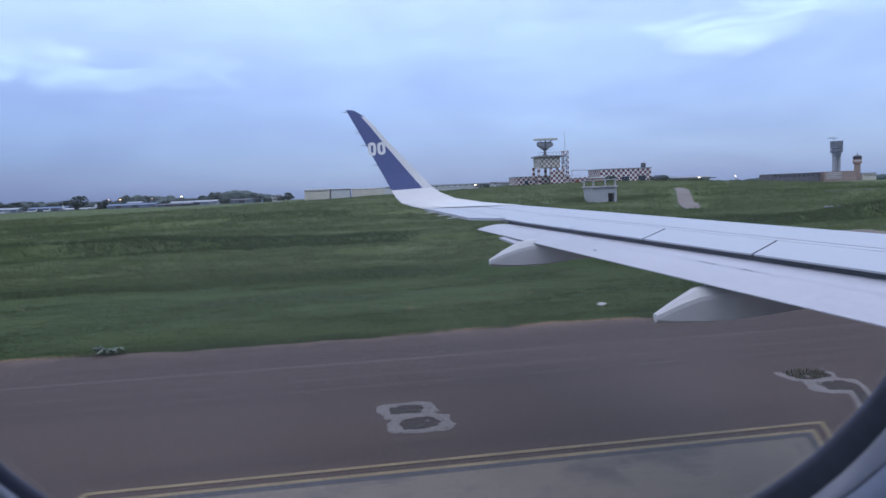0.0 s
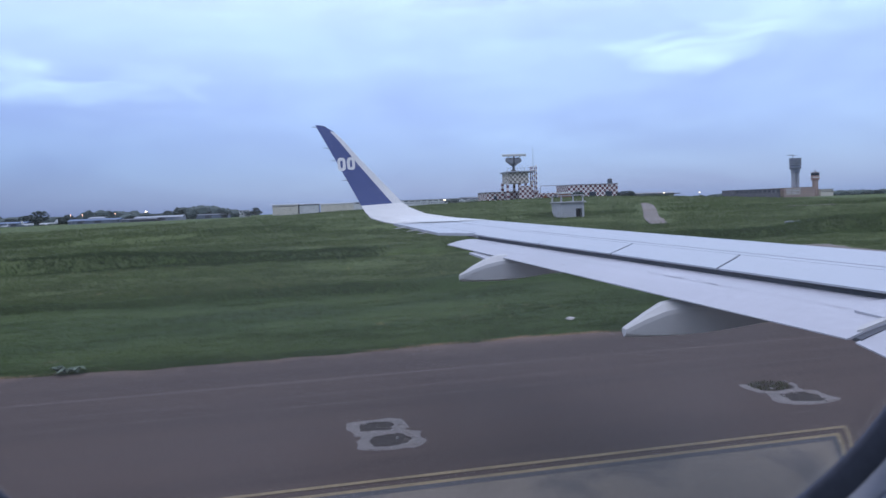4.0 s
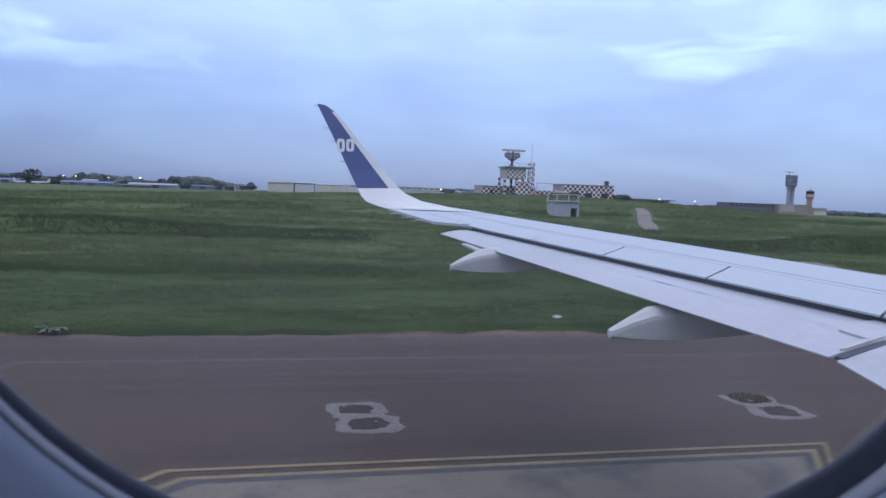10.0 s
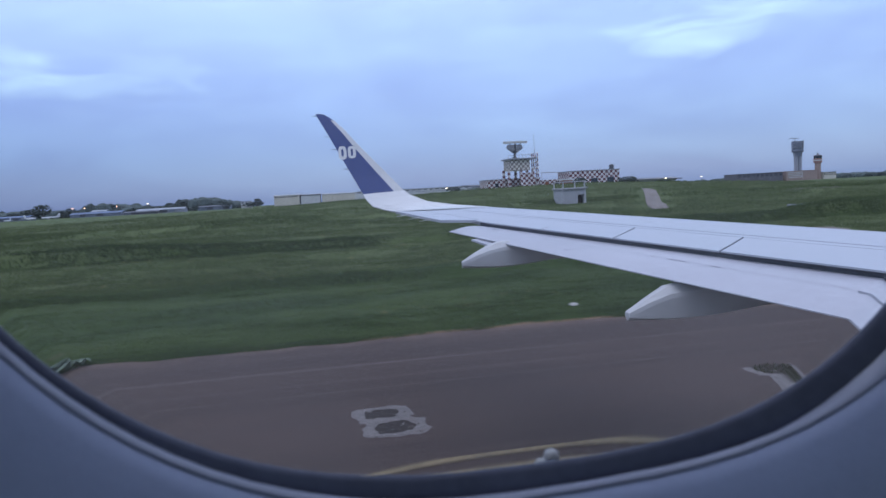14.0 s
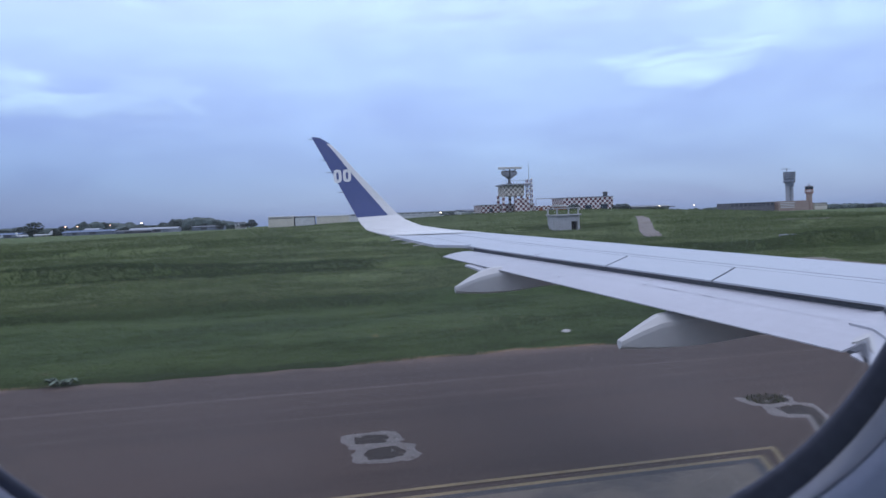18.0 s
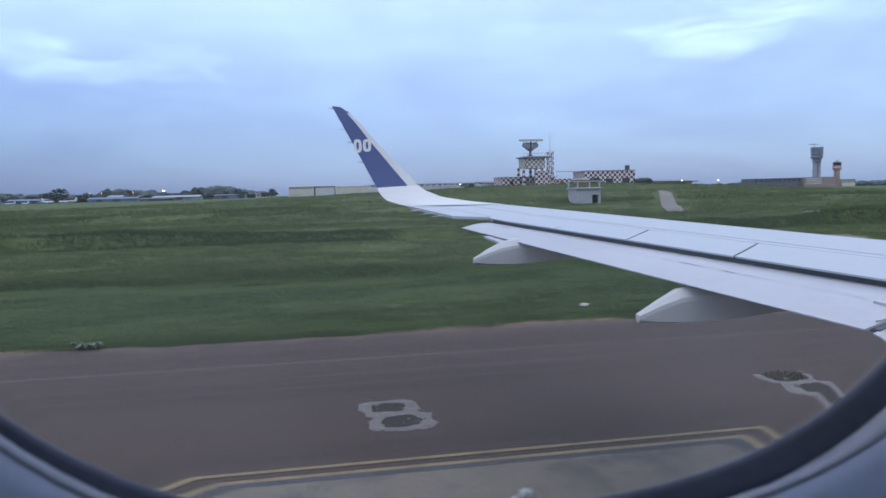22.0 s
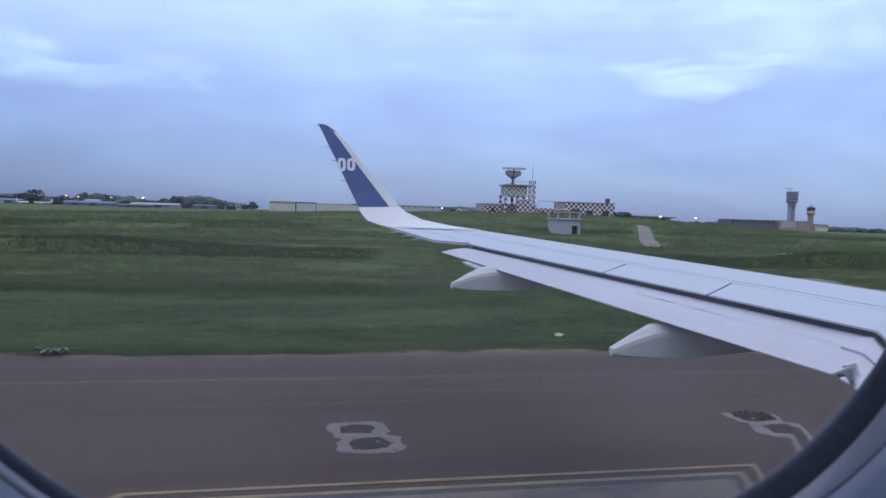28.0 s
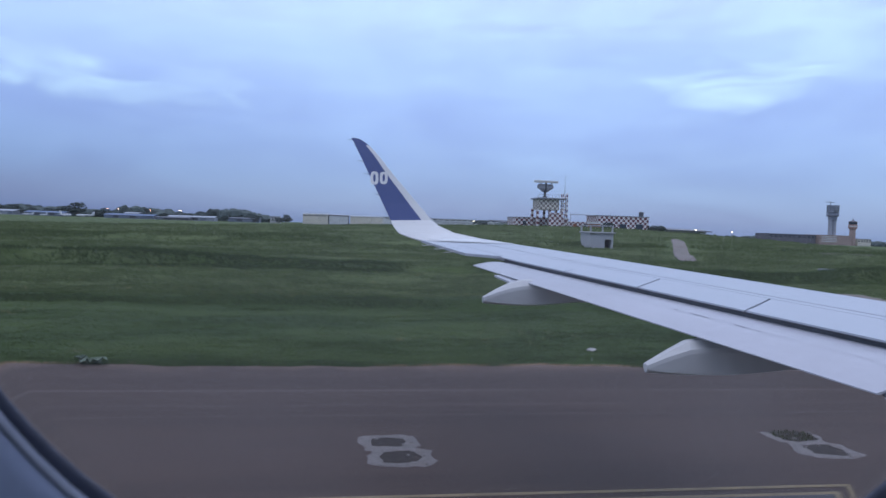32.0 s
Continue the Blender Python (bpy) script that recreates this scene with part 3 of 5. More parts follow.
def blade(g, x, y, z, h, w, rng):
    a = rng.uniform(0, 6.28)
    dx, dy = math.cos(a) * w, math.sin(a) * w
    lx, ly = rng.uniform(-0.4, 0.4) * h, rng.uniform(-0.4, 0.4) * h
    g.add([(x - dx, y - dy, z), (x + dx, y + dy, z), (x + lx * 0.5 + dx * 0.6, y + ly * 0.5 + dy * 0.6, z + h * 0.6), (x + lx, y + ly, z + h)], [(0, 1, 2), (0, 2, 3)])


pit(1.05, 12.9, 4, False, "pale broken concrete pad with two dark open pits")
pit(9.95, 12.9, -3, True, "pale broken concrete pad with weeds growing from its pits")


# ---- dirt track and slabs in the grass ----
def strip(name, pts, material, label, category, lift=0.05, sub=6):
    g = Geo()
    dense = []
    for (x0, y0, w0), (x1, y1, w1) in zip(pts, pts[1:]):
        for k in range(sub):
            f = k / sub
            dense.append((x0 + (x1 - x0) * f, y0 + (y1 - y0) * f, w0 + (w1 - w0) * f))
    dense.append(pts[-1])
    rows = []
    for i, (x, y, w) in enumerate(dense):
        a, b = dense[max(0, i - 1)], dense[min(len(dense) - 1, i + 1)]
        d = Vector((b[0] - a[0], b[1] - a[1])).normalized()
        nrm = Vector((d.y, -d.x))
        row = []
        for k in range(7):
            s = (k / 6 - 0.5) * w + 0.25 * noise.noise((i * 0.9, k * 2.0, 4)) * (1 if k in (0, 6) else 0)
            px, py = x + nrm.x * s, y + nrm.y * s
            row.append((px, py, max(terrain(px, py), 0.005) + lift))
        rows.append(row)
    g.loft(rows, closed=False)
    return solo(name, g, material, label, category, "structure")


strip("dirt_track", [(33.2, 20.6, 3.8), (34.4, 30, 3.0), (35.4, 40, 2.6), (35.8, 44, 1.6)], M_DIRT, "pale dusty dirt track through the grass to the hut", "dirt track")
strip("dirt_track", [(41.6, 76, 1.8), (44.2, 82, 2.3), (47.9, 90, 2.2), (53.7, 101.5, 2.1), (62.0, 118, 2.1), (64.4, 124, 1.4)], M_DIRT, "pale dusty dirt track up the grassy rise", "dirt track", lift=0.22)
g = Geo()
for k, (x, w) in enumerate(((75.5, 3.5), (80.5, 4.5))):
    z = terrain(x + w / 2, 98)
    g.box(x, x + w, 96.5 + 0.4 * k, 98.5 + 0.4 * k, z - 0.5, z + 0.02, 0.04)
solo("concrete_slab", g, M_PAD, "long pale concrete slab lying in the grass", "concrete slab")

# ---- litter and a broad-leaved weed at the pavement edge ----
zg = terrain(8.8, 22.7)
g = Geo().loft([[(8.8 + u * 0.17 + 0.03 * noise.noise((u * 3, v * 3, 2)), 22.7 + v * 0.07, zg + 0.05 + 0.04 * math.sin(2.2 * u + 1.5 * v) + 0.02 * v) for u in (-1, -0.5, 0, 0.5, 1)] for v in (-1, -0.3, 0.4, 1)], closed=False)
solo("plastic_scrap", g, M_SCRAP, "crumpled white plastic scrap lying in the grass", "litter")
weed = thing("roadside_weed", (-7.2, edge(-7.2) + 0.05, 0.02), "broad-leaved grey-green weed sprawling over the pavement edge", "weed")
rng = random.Random(71)
for k in range(22):
    a, l = rng.uniform(0, 6.28), rng.uniform(0.14, 0.42)
    c_, s_ = math.cos(a), math.sin(a)
    bx, by = -7.2 + rng.uniform(-0.35, 0.35), edge(-7.2) + 0.05 + rng.uniform(-0.12, 0.12)
    pts = []
    for f, w, h in ((0.0, 0.012, 0.02), (0.35, 0.06, 0.16), (0.7, 0.065, 0.20), (1.0, 0.008, 0.12)):
        h *= rng.uniform(0.6, 1.2)
        pts.append([(bx + c_ * l * f - s_ * w, by + s_ * l * f * 0.6 + c_ * w, 0.04 + h), (bx + c_ * l * f, by + s_ * l * f * 0.6, 0.03 + h), (bx + c_ * l * f + s_ * w, by + s_ * l * f * 0.6 - c_ * w, 0.04 + h)])
    part("leaf", Geo().loft(pts, closed=False), M_BROADLEAF, weed)

# ---- aircraft: wing, winglet, flaps, fuselage shell ----
aircraft = thing("airliner", (4, -1.6, 0), "white twin-engine airliner with blue winglet, seen along its port wing", "airliner")


def x_le(y):
    return 10.974 - 0.51 * y


def x_te(y):
    return 6.108 - 0.315 * y if y > 4.95 else 4.55


def z_top(y, f):
    """Height of the wing's upper skin; f: 0 at the trailing, 1 at the leading edge."""
    z_aft, z_mid, z_fwd = 3.417 + 0.0635 * (y - 5.63), 3.512 + 0.0635 * (y - 6.48), 3.60 + 0.0665 * (y - 7.6)
    if y > 12.0:
        z_aft, z_mid = z_aft + 0.033 * (y - 12.0), z_mid + 0.012 * (y - 12.0)
    if y > 12.3 and f < 0.25:
        z_te = 3.84 + 0.087 * (y - 11.75)
        return z_te + (z_aft - z_te) * f / 0.25
    if f < 0.55:
        return z_aft + (z_mid - z_aft) * (f - 0.25) / 0.30
    return z_mid + (z_fwd - z_mid) * (f - 0.55) / 0.45


def on_wing(y, f, dz=0.0):
    return (x_te(y) + (x_le(y) - x_te(y)) * f, y, z_top(y, f) + dz)


def wing_sheet(ya, yb, fa, fb, thick, dz=0.0, ny=6, nf=5, round_le=False):
    """A panel that follows the upper skin, with thickness and, at the leading edge, a rounded nose."""
    rings = []
    for j in range(ny + 1):
        y = ya + (yb - ya) * j / ny
        a = fa(y) if callable(fa) else fa
        b = fb(y) if callable(fb) else fb
        top = [on_wing(y, a + (b - a) * k / nf, dz) for k in range(nf + 1)]
        ring = list(top)
        c = x_le(y) - x_te(y)
        if round_le:
            x, _, z = top[-1]
            ring[-1] = (x - 0.02 * c, y, z - 0.002 * c)
            for q in range(1, 7):
                t = math.pi * q / 7
                ring.append((x - 0.02 * c + 0.02 * c * math.sin(t) * 1.3, y, z - 0.03 * c * (1 - math.cos(t)) * 0.9))
            x2, _, z2 = ring[-1]
            ring.append((x_te(y) + 0.45 * c, y, z2 - 0.03 * c))
            ring.append((top[0][0], y, top[0][2] - thick))
        else:
            ring += [(p[0], p[1], p[2] - thick) for p in reversed(top)]
        rings.append(ring)
    return Geo().loft(rings)


wing = part("wing", wing_sheet(0.25, 14.3, 0.545, 1.0, 0.12, ny=16, nf=7, round_le=True), M_ALU, aircraft, "white painted main wing skin", smooth=False)
part("wing_box", wing_sheet(0.25, 12.2, 0.27, 0.56, 0.10, dz=-0.028, ny=12), M_GAP, wing, "dark structure in the panel joints")
joints = [12.28, 10.43, 8.93, 7.28, 5.42, 3.4, 1.4]
SKEW = 0.62


def spoiler_geo(ya, yb, fa, fb, thick):
    """A spoiler whose sides run square to its hinge line."""
    rows_t, rows_b = [], []
    for k in range(4):
        f = fa + (fb - fa) * k / 3
        row = []
        for j in range(4):
            y = ya + (yb - ya) * j / 3 + SKEW * (f - fa) / (fb - fa) * (0.25 + 0.75 * min(1.0, (13 - ya) / 3))
            row.append(on_wing(y, f))
        rows_t.append(row)
    ring = lambda r, d: [(x, y, z - d) for x, y, z in r]
    return Geo().loft([ring(rows_t[0], 0) + ring(rows_t[0], thick)[::-1]] + [ring(r, 0) + ring(r, thick)[::-1] for r in rows_t[1:]])


for a, b in zip(joints, joints[1:]):
    part("spoiler", spoiler_geo(b + 0.016, a - 0.016, 0.25, 0.54, 0.022), M_ALU, wing)
# forward joint of the upper skin, a fine dark line
part("skin_joint", wing_sheet(4.0, 14.2, 0.60, 0.604, 0.004, dz=0.003, ny=10, nf=1), M_LINE, wing)
# outboard skin and aileron
part("outboard_skin", wing_sheet(12.30, 14.3, 0.30, 0.545, 0.10, ny=4), M_ALU, wing)
aileron = part("aileron", wing_sheet(12.36, 14.3, 0.0, 0.294, 0.05, ny=4), M_ALU, wing, "white aileron")
for y in (12.75, 13.2, 13.75):
    x, _, z = on_wing(y, 0)
    part("static_wick", Geo().tube((x + 0.06, y, z - 0.02), (x - 0.22, y, z - 0.05), 0.016, 0.006, 6), M_GREYPAINT, wing)


# flaps, lowered for take-off
def flap_z(y):
    return 3.094 + 0.0850 * (y - 5.07)


def flap_geo(ya, yb, inboard=False):
    rings = []
    n = 8
    for j in range(n + 1):
        y = ya + (yb - ya) * j / n
        c = x_le(y) - x_te(y)
        xt, zt = x_te(y), flap_z(y)
        if inboard:
            zt = 3.075 - 0.23 * min(0.5, 5.02 - y) - 0.05 * max(0.0, 4.52 - y)
        xf, zf = x_te(y) + 0.27 * c, z_top(y, 0.25) - 0.105
        top = []
        for k in range(8):
            f = k / 7
            top.append((xt + (xf - xt) * f, y, zt + (zf - zt) * f + 0.055 * math.sin(math.pi * min(1, f * 0.9))))
        nose = [(xf + 0.10, y, zf - 0.08), (xf + 0.06, y, zf - 0.16)]
        low = [(xt + (xf - xt) * f, y, zt + (zf - zt) * f - 0.012 - 0.13 * math.sin(math.pi * f) ** 1 * f) for f in (0.85, 0.55, 0.25, 0.0)]
        rings.append(top + nose + low)
    return Geo().loft(rings)


flap = part("flap", flap_geo(5.085, 12.05), M_FLAP, aircraft, "white outboard flap lowered for take-off")
part("flap", flap_geo(0.3, 5.015, True), M_FLAP, aircraft, "white inboard flap lowered for take-off")
# channel behind the spoilers; the shade inside it is put into its dark colour
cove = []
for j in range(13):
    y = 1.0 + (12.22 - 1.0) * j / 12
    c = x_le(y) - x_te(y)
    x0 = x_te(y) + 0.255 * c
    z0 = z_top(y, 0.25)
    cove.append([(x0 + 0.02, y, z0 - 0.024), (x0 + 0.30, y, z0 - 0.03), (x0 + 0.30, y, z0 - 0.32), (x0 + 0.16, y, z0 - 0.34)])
part("flap_cove", Geo().loft(cove, closed=False), M_COVE, aircraft, "cove between spoilers and flap, its shade painted in dark")


def flap_surface(y, f, lift=0.004):
    c = x_le(y) - x_te(y)
    xt, zt, xf, zf = x_te(y), flap_z(y), x_te(y) + 0.27 * c, z_top(y, 0.25) - 0.105
    return (xt + (xf - xt) * f, y, zt + (zf - zt) * f + 0.055 * math.sin(math.pi * min(1, f * 0.9)) + lift)


def flap_mark(ya, yb, f, w, material, name="scuff"):
    n = max(2, int(abs(yb - ya) / 0.4))
    a = [flap_surface(ya + (yb - ya) * k / n, f) for k in range(n + 1)]
    b = [flap_surface(ya + (yb - ya) * k / n, f + w) for k in range(n + 1)]
    part(name, Geo().add(a + b, [(k, k + 1, n + 2 + k, n + 1 + k) for k in range(n)]), material, flap)


flap_mark(5.5, 11.6, 0.50, 0.005, M_FAINT, "seam")
for a, b, f in ((7.36, 7.62, 0.50), (6.88, 7.02, 0.50), (7.82, 7.88, 0.505), (6.70, 6.74, 0.50), (9.05, 9.12, 0.2), (11.2, 11.45, 0.6)):
    flap_mark(a, b, f, 0.015, M_GAP)
# small tab behind the flap's outer end, and the brackets at the kink
x, y, z = flap_surface(11.1, 0.0)
part("flap_tab", Geo().add([(x - 0.10, y + 0.05, z - 0.03), (x + 0.05, y - 0.6, z - 0.1), (x + 0.45, y - 0.3, z - 0.03), (x + 0.35, y + 0.2, z + 0.0),
                            (x - 0.10, y + 0.05, z - 0.06), (x + 0.05, y - 0.6, z - 0.13), (x + 0.45, y - 0.3, z - 0.09), (x + 0.35, y + 0.2, z - 0.06)],
                           [(0, 1, 2, 3), (4, 7, 6, 5), (0, 4, 5, 1), (1, 5, 6, 2), (2, 6, 7, 3), (3, 7, 4, 0)]), M_FLAP, flap)
def flap_pad(name, corners, lift, material, label):
    """A thin raised plate that follows the flap's upper side; corners: distance out and share of the chord."""
    top = [flap_surface(y, f, lift) for y, f in corners]
    low = [(x, y, z - lift - 0.01) for x, y, z in top]
    n = len(top)
    part(name, Geo().add(top + low, [tuple(range(n)), tuple(range(2 * n - 1, n - 1, -1))] + [(i, (i + 1) % n, n + (i + 1) % n, n + i) for i in range(n)]), material, flap, label)


flap_pad("track_cover", [(5.12, 0.42), (5.40, 0.45), (5.44, 0.50), (5.50, 0.72), (5.52, 0.98), (5.12, 0.98)], 0.022, M_FLAP, "raised cover plate at the flap's inner end")
flap_pad("track_cover", [(5.088, 0.16), (5.11, 0.13), (5.145, 0.19), (5.15, 0.50), (5.10, 0.55), (5.088, 0.4)], 0.02, M_GREYPAINT, "grey flap track cover at the wing kink")
rings = []
for k in range(6):
    x, y, z = flap_surface(5.1, 0.07 + 0.92 * k / 5, 0.0)
    rings.append([(x, 5.00, z - 0.02), (x, 5.10, z - 0.02), (x, 5.10, z - 0.05), (x, 5.00, z - 0.05)])
part("flap_track", Geo().loft(rings), M_GAP, flap, "dark flap track between the flaps")


def fairing(y0, tail_x, tail_z, rise, run, label=""):
    """A canoe-shaped flap track fairing whose blunt tail hangs behind the flap."""
    rings = []
    for k in range(12):
        f = k / 11
        x = tail_x + run * f
        bottom = tail_z - 0.055 - 0.045 * math.sin(math.pi * min(1, f * 1.6)) + 0.05 * f
        top = tail_z + 0.05 + (rise - 0.05) * min(1.0, (f * run) / 0.55) ** 0.85
        hw = 0.055 + 0.125 * math.sin(math.pi / 2 * min(1, f * 2.2)) * (1 if f < 0.75 else 1 - (f - 0.75) * 1.8)
        ring = []
        ridge = 0.72
        zc = bottom + (top - bottom) * ridge
        for a, b in ((0, bottom), (0.75, bottom + 0.03), (1.0, zc - 0.03), (0.96, zc + 0.02), (0.45, top - 0.015), (0, top), (-0.45, top - 0.015), (-0.96, zc + 0.02), (-1.0, zc - 0.03), (-0.75, bottom + 0.03)):
            ring.append((x, y0 + a * hw, b))
        rings.append(ring)
    return part("flap_fairing", Geo().loft(rings), M_GREYPAINT, aircraft, label)


fairing(10.4, 2.17, 3.245, 0.34, 2.3)
fairing(7.1, 3.37, 2.875, 0.36, 2.6)

# winglet: lofted from the tip of the wing up to the swept top
TE_RAIL = [(1.60, 14.30, 4.060), (1.44, 15.00, 4.100), (1.21, 15.35, 4.180), (1.10, 15.60, 4.320), (1.03, 15.75, 4.470), (0.84, 15.90, 4.870), (0.51, 16.10, 5.550), (0.29, 16.22, 5.990), (0.147, 16.305, 6.275), (0.07, 16.35, 6.430)]
LE_RAIL = [(3.68, 14.30, 4.045), (3.10, 15.00, 4.115), (2.48, 15.35, 4.230), (2.14, 15.60, 4.390), (2.00, 15.75, 4.510), (1.66, 15.90, 4.900), (1.07, 16.10, 5.580), (0.73, 16.22, 6.010), (0.50, 16.305, 6.255), (0.27, 16.35, 6.405)]
rows_face, rows_back = [], []
nv = 14
for i, (a, b) in enumerate(zip(TE_RAIL, LE_RAIL)):
    a, b = Vector(a), Vector(b)
    up = (Vector(TE_RAIL[min(i + 1, 9)]) - Vector(TE_RAIL[max(i - 1, 0)])).normalized()
    nrm = (b - a).normalized().cross(up).normalized()
    face, rear = [], []
    for k in range(nv + 1):
        f = 0.75 * k / (nv - 3) if k < nv - 3 else 0.75 + 0.25 * (k - nv + 3) / 3
        th = 0.16 * (b - a).length * (0.3 * math.sqrt(max(0, 1 - f)) + 0.0) * math.sqrt(f + 0.02) + 0.006
        p = a.lerp(b, f)
        face.append(p + nrm * 0.002 * (1 if k not in (0, nv) else 0))
        rear.append(p - nrm * th)
    rows_face.append(face)
    rows_back.append(rear)
flip = 1 if (rows_face[6][6] - rows_back[6][6]).y < 0 else -1
if flip < 0:
    rows_back = [[f + (f - r) for f, r in zip(a, b)] for a, b in zip(rows_face, rows_back)]
g = Geo()
for rows, mi_of in ((rows_face, True), (rows_back, False)):
    for i in range(9):
        for k in range(nv):
            blue = i >= 4 and (k < nv - 3 if i < 8 else k < nv)
            g.add([rows[i][k], rows[i][k + 1], rows[i + 1][k + 1], rows[i + 1][k]], [(0, 1, 2, 3)], 1 if blue else 0)
for i in range(9):
    for k in (0, nv):
        g.add([rows_face[i][k], rows_face[i + 1][k], rows_back[i + 1][k], rows_back[i][k]], [(0, 1, 2, 3)], 0)
for k in range(nv):
    g.add([rows_face[9][k], rows_face[9][k + 1], rows_back[9][k + 1], rows_back[9][k]], [(0, 1, 2, 3)], 1)
winglet = part("winglet", g, [M_WHITE, M_BLUE], aircraft, "upswept winglet, blue with a white leading edge")


def winglet_point(s, f, out=0.012):
    """A point on the winglet's inboard face; s: along its height between rail points, f: from trailing to leading edge."""
    i = min(8, int(s))
    u = s - i
    a = Vector(TE_RAIL[i]).lerp(Vector(TE_RAIL[i + 1]), u)
    b = Vector(LE_RAIL[i]).lerp(Vector(LE_RAIL[i + 1]), u)
    p = a.lerp(b, f)
    return Vector((p.x, p.y - out, p.z))


def ring_shape(cx, cz, w, h, hole_w, hole_h, name):
    """A plain rounded ring, laid on the blue face."""
    def on_face(x, z):
        s = 5.0
        for i in range(5, 8):
            za, zb = TE_RAIL[i][2], TE_RAIL[i + 1][2]
            if za <= z <= zb:
                s = i + (z - za) / (zb - za)
        if z < TE_RAIL[5][2]:
            s = 4 + (z - TE_RAIL[4][2]) / (TE_RAIL[5][2] - TE_RAIL[4][2])
        return (x, winglet_point(s, 0.3).y, z)
    n = 24
    outer, inner_ = [], []
    for k in range(n):
        t = 2 * math.pi * k / n
        ex = lambda v: math.copysign(abs(v) ** 0.62, v)
        outer.append(on_face(cx + w / 2 * ex(math.cos(t)), cz + h / 2 * ex(math.sin(t))))
        inner_.append(on_face(cx + hole_w / 2 * ex(math.cos(t)), cz + hole_h / 2 * ex(math.sin(t))))
    g = Geo().add(outer + inner_, [(k, (k + 1) % n, n + (k + 1) % n, n + k) for k in range(n)])
    part(name, g, M_WHITE, winglet, "plain white ring shape")


ring_shape(0.635, 5.465, 0.19, 0.32, 0.055, 0.18, "emblem")
ring_shape(0.855, 5.475, 0.19, 0.30, 0.055, 0.17, "emblem")
for s in (5.3, 6.0, 6.7, 8.6):
    p = winglet_point(s, 0.0, 0)
    part("static_wick", Geo().tube(p, p + Vector((-0.14, 0, 0.012)), 0.008, 0.004, 5), M_DARK, winglet)

# fuselage shell with the window's opening and the far side's window row
g = Geo()
cy, cz, rad = -1.60, 4.02, 1.98
cols = [-9, -6, -4] + [-3 + 0.5 * k for k in range(5)] + [-0.45, 0.45] + [1 + 0.5 * k for k in range(9)] + [6, 8, 11]
n_arc = 48
for i in range(len(cols) - 1):
    xm = (cols[i] + cols[i + 1]) / 2
    for k in range(n_arc):
        a0, a1 = 2 * math.pi * k / n_arc, 2 * math.pi * (k + 1) / n_arc
        am = (a0 + a1) / 2
        zm = cz + rad * math.sin(am)
        port = math.cos(am) > 0
        if port and -0.45 < xm < 0.45 and 4.05 < zm < 5.35:
            continue
        if not port and 4.25 < zm < 4.85 and i % 2 == 0:
            continue
        for r, fl in ((rad, 1), (rad - 0.04, -1)):
            q = [(x, cy + r * math.cos(a), cz + r * math.sin(a)) for x, a in ((cols[i], a0), (cols[i + 1], a0), (cols[i + 1], a1), (cols[i], a1))]
            g.add(q, [(0, 1, 2, 3)])
for x in (cols[0], cols[-1]):
    g.add([(x, cy + rad * math.cos(2 * math.pi * k / n_arc), cz + rad * math.sin(2 * math.pi * k / n_arc)) for k in range(n_arc)], [tuple(range(n_arc))])
part("fuselage", g, M_LINER, aircraft, "white fuselage shell")
part("landing_gear", Geo().box(3.2, 3.5, -1.9, -1.3, 0.6, 2.2, 0.05), M_STEEL, aircraft)
for y in (-1.15, -2.25):
    part("wheel", Geo().loft([[(3.35 + r * math.cos(2 * math.pi * k / 20), y + dy, 0.57 + r * math.sin(2 * math.pi * k / 20)) for k in range(20)] for dy, r in ((-0.2, 0.45), (-0.17, 0.56), (0.17, 0.56), (0.2, 0.45))]), M_DARK, aircraft, "black rubber tyre")

g = Geo().box(-8.9, 10.9, -3.38, 0.18, 3.22, 3.30)
part("cabin_floor", g, M_CARPET, aircraft, "dark blue-grey carpeted cabin floor")

# ---- cabin window ----
VX, VY, VZ = 0.0065, 0.1412, 4.3395
WX, WZ, WA, WB, WN, WY, TILT = -0.0011, 4.5452, 0.1287, 0.2017, 2.6464, 0.15, 0.1018
window = thing("window_1", (0, 0.12, 3.9), "oval cabin window with black rubber seal in a grey plastic wall panel", "cabin window", kind="structure")


def oval(scale, y, shift=0.0, up=0.0, turn=0.0, n=128):
    out = []
    for k in range(n):
        t = 2 * math.pi * k / n
        c, v = math.cos(t), math.sin(t)
        u, z = WA * scale * math.copysign(abs(c) ** (2 / WN), c), WB * scale * math.copysign(abs(v) ** (2 / WN), v)
        u, z = u * math.cos(turn) - z * math.sin(turn), u * math.sin(turn) + z * math.cos(turn)
        out.append((WX + shift + u, y + TILT * max(-0.25, min(0.25, z)), WZ + up + z))
    return out


def oval_ring(name, prof, material, label=""):
    part(name, Geo().loft([oval(*p) for p in prof], caps=False), material, window, label, smooth=True)


LIP = (-0.0070, 0.0118, 0.03)
FRAME = (0.0026, 0.0075, 0.03)
oval_ring("seal", [(1.12, WY + 0.012), (1.0, WY + 0.0005), (1.0, WY), (1.004, WY - 0.0008), (1.089, WY - 0.0008, *LIP), (1.102, WY, *LIP)], M_SEAL, "black rubber window seal")
oval_ring("bezel", [(1.0895, WY - 0.0006, *LIP), (1.0920, WY - 0.0014, *LIP), (1.0507, WY - 0.0030, *FRAME), (1.0562, WY - 0.0036, *FRAME)], M_BEZEL, "pale plastic bezel")
oval_ring("groove", [(1.0555, WY - 0.0030, *FRAME), (1.0572, WY - 0.0034, *FRAME), (1.0612, WY - 0.0036, *FRAME)], M_GROOVE, "grey groove round the bezel")
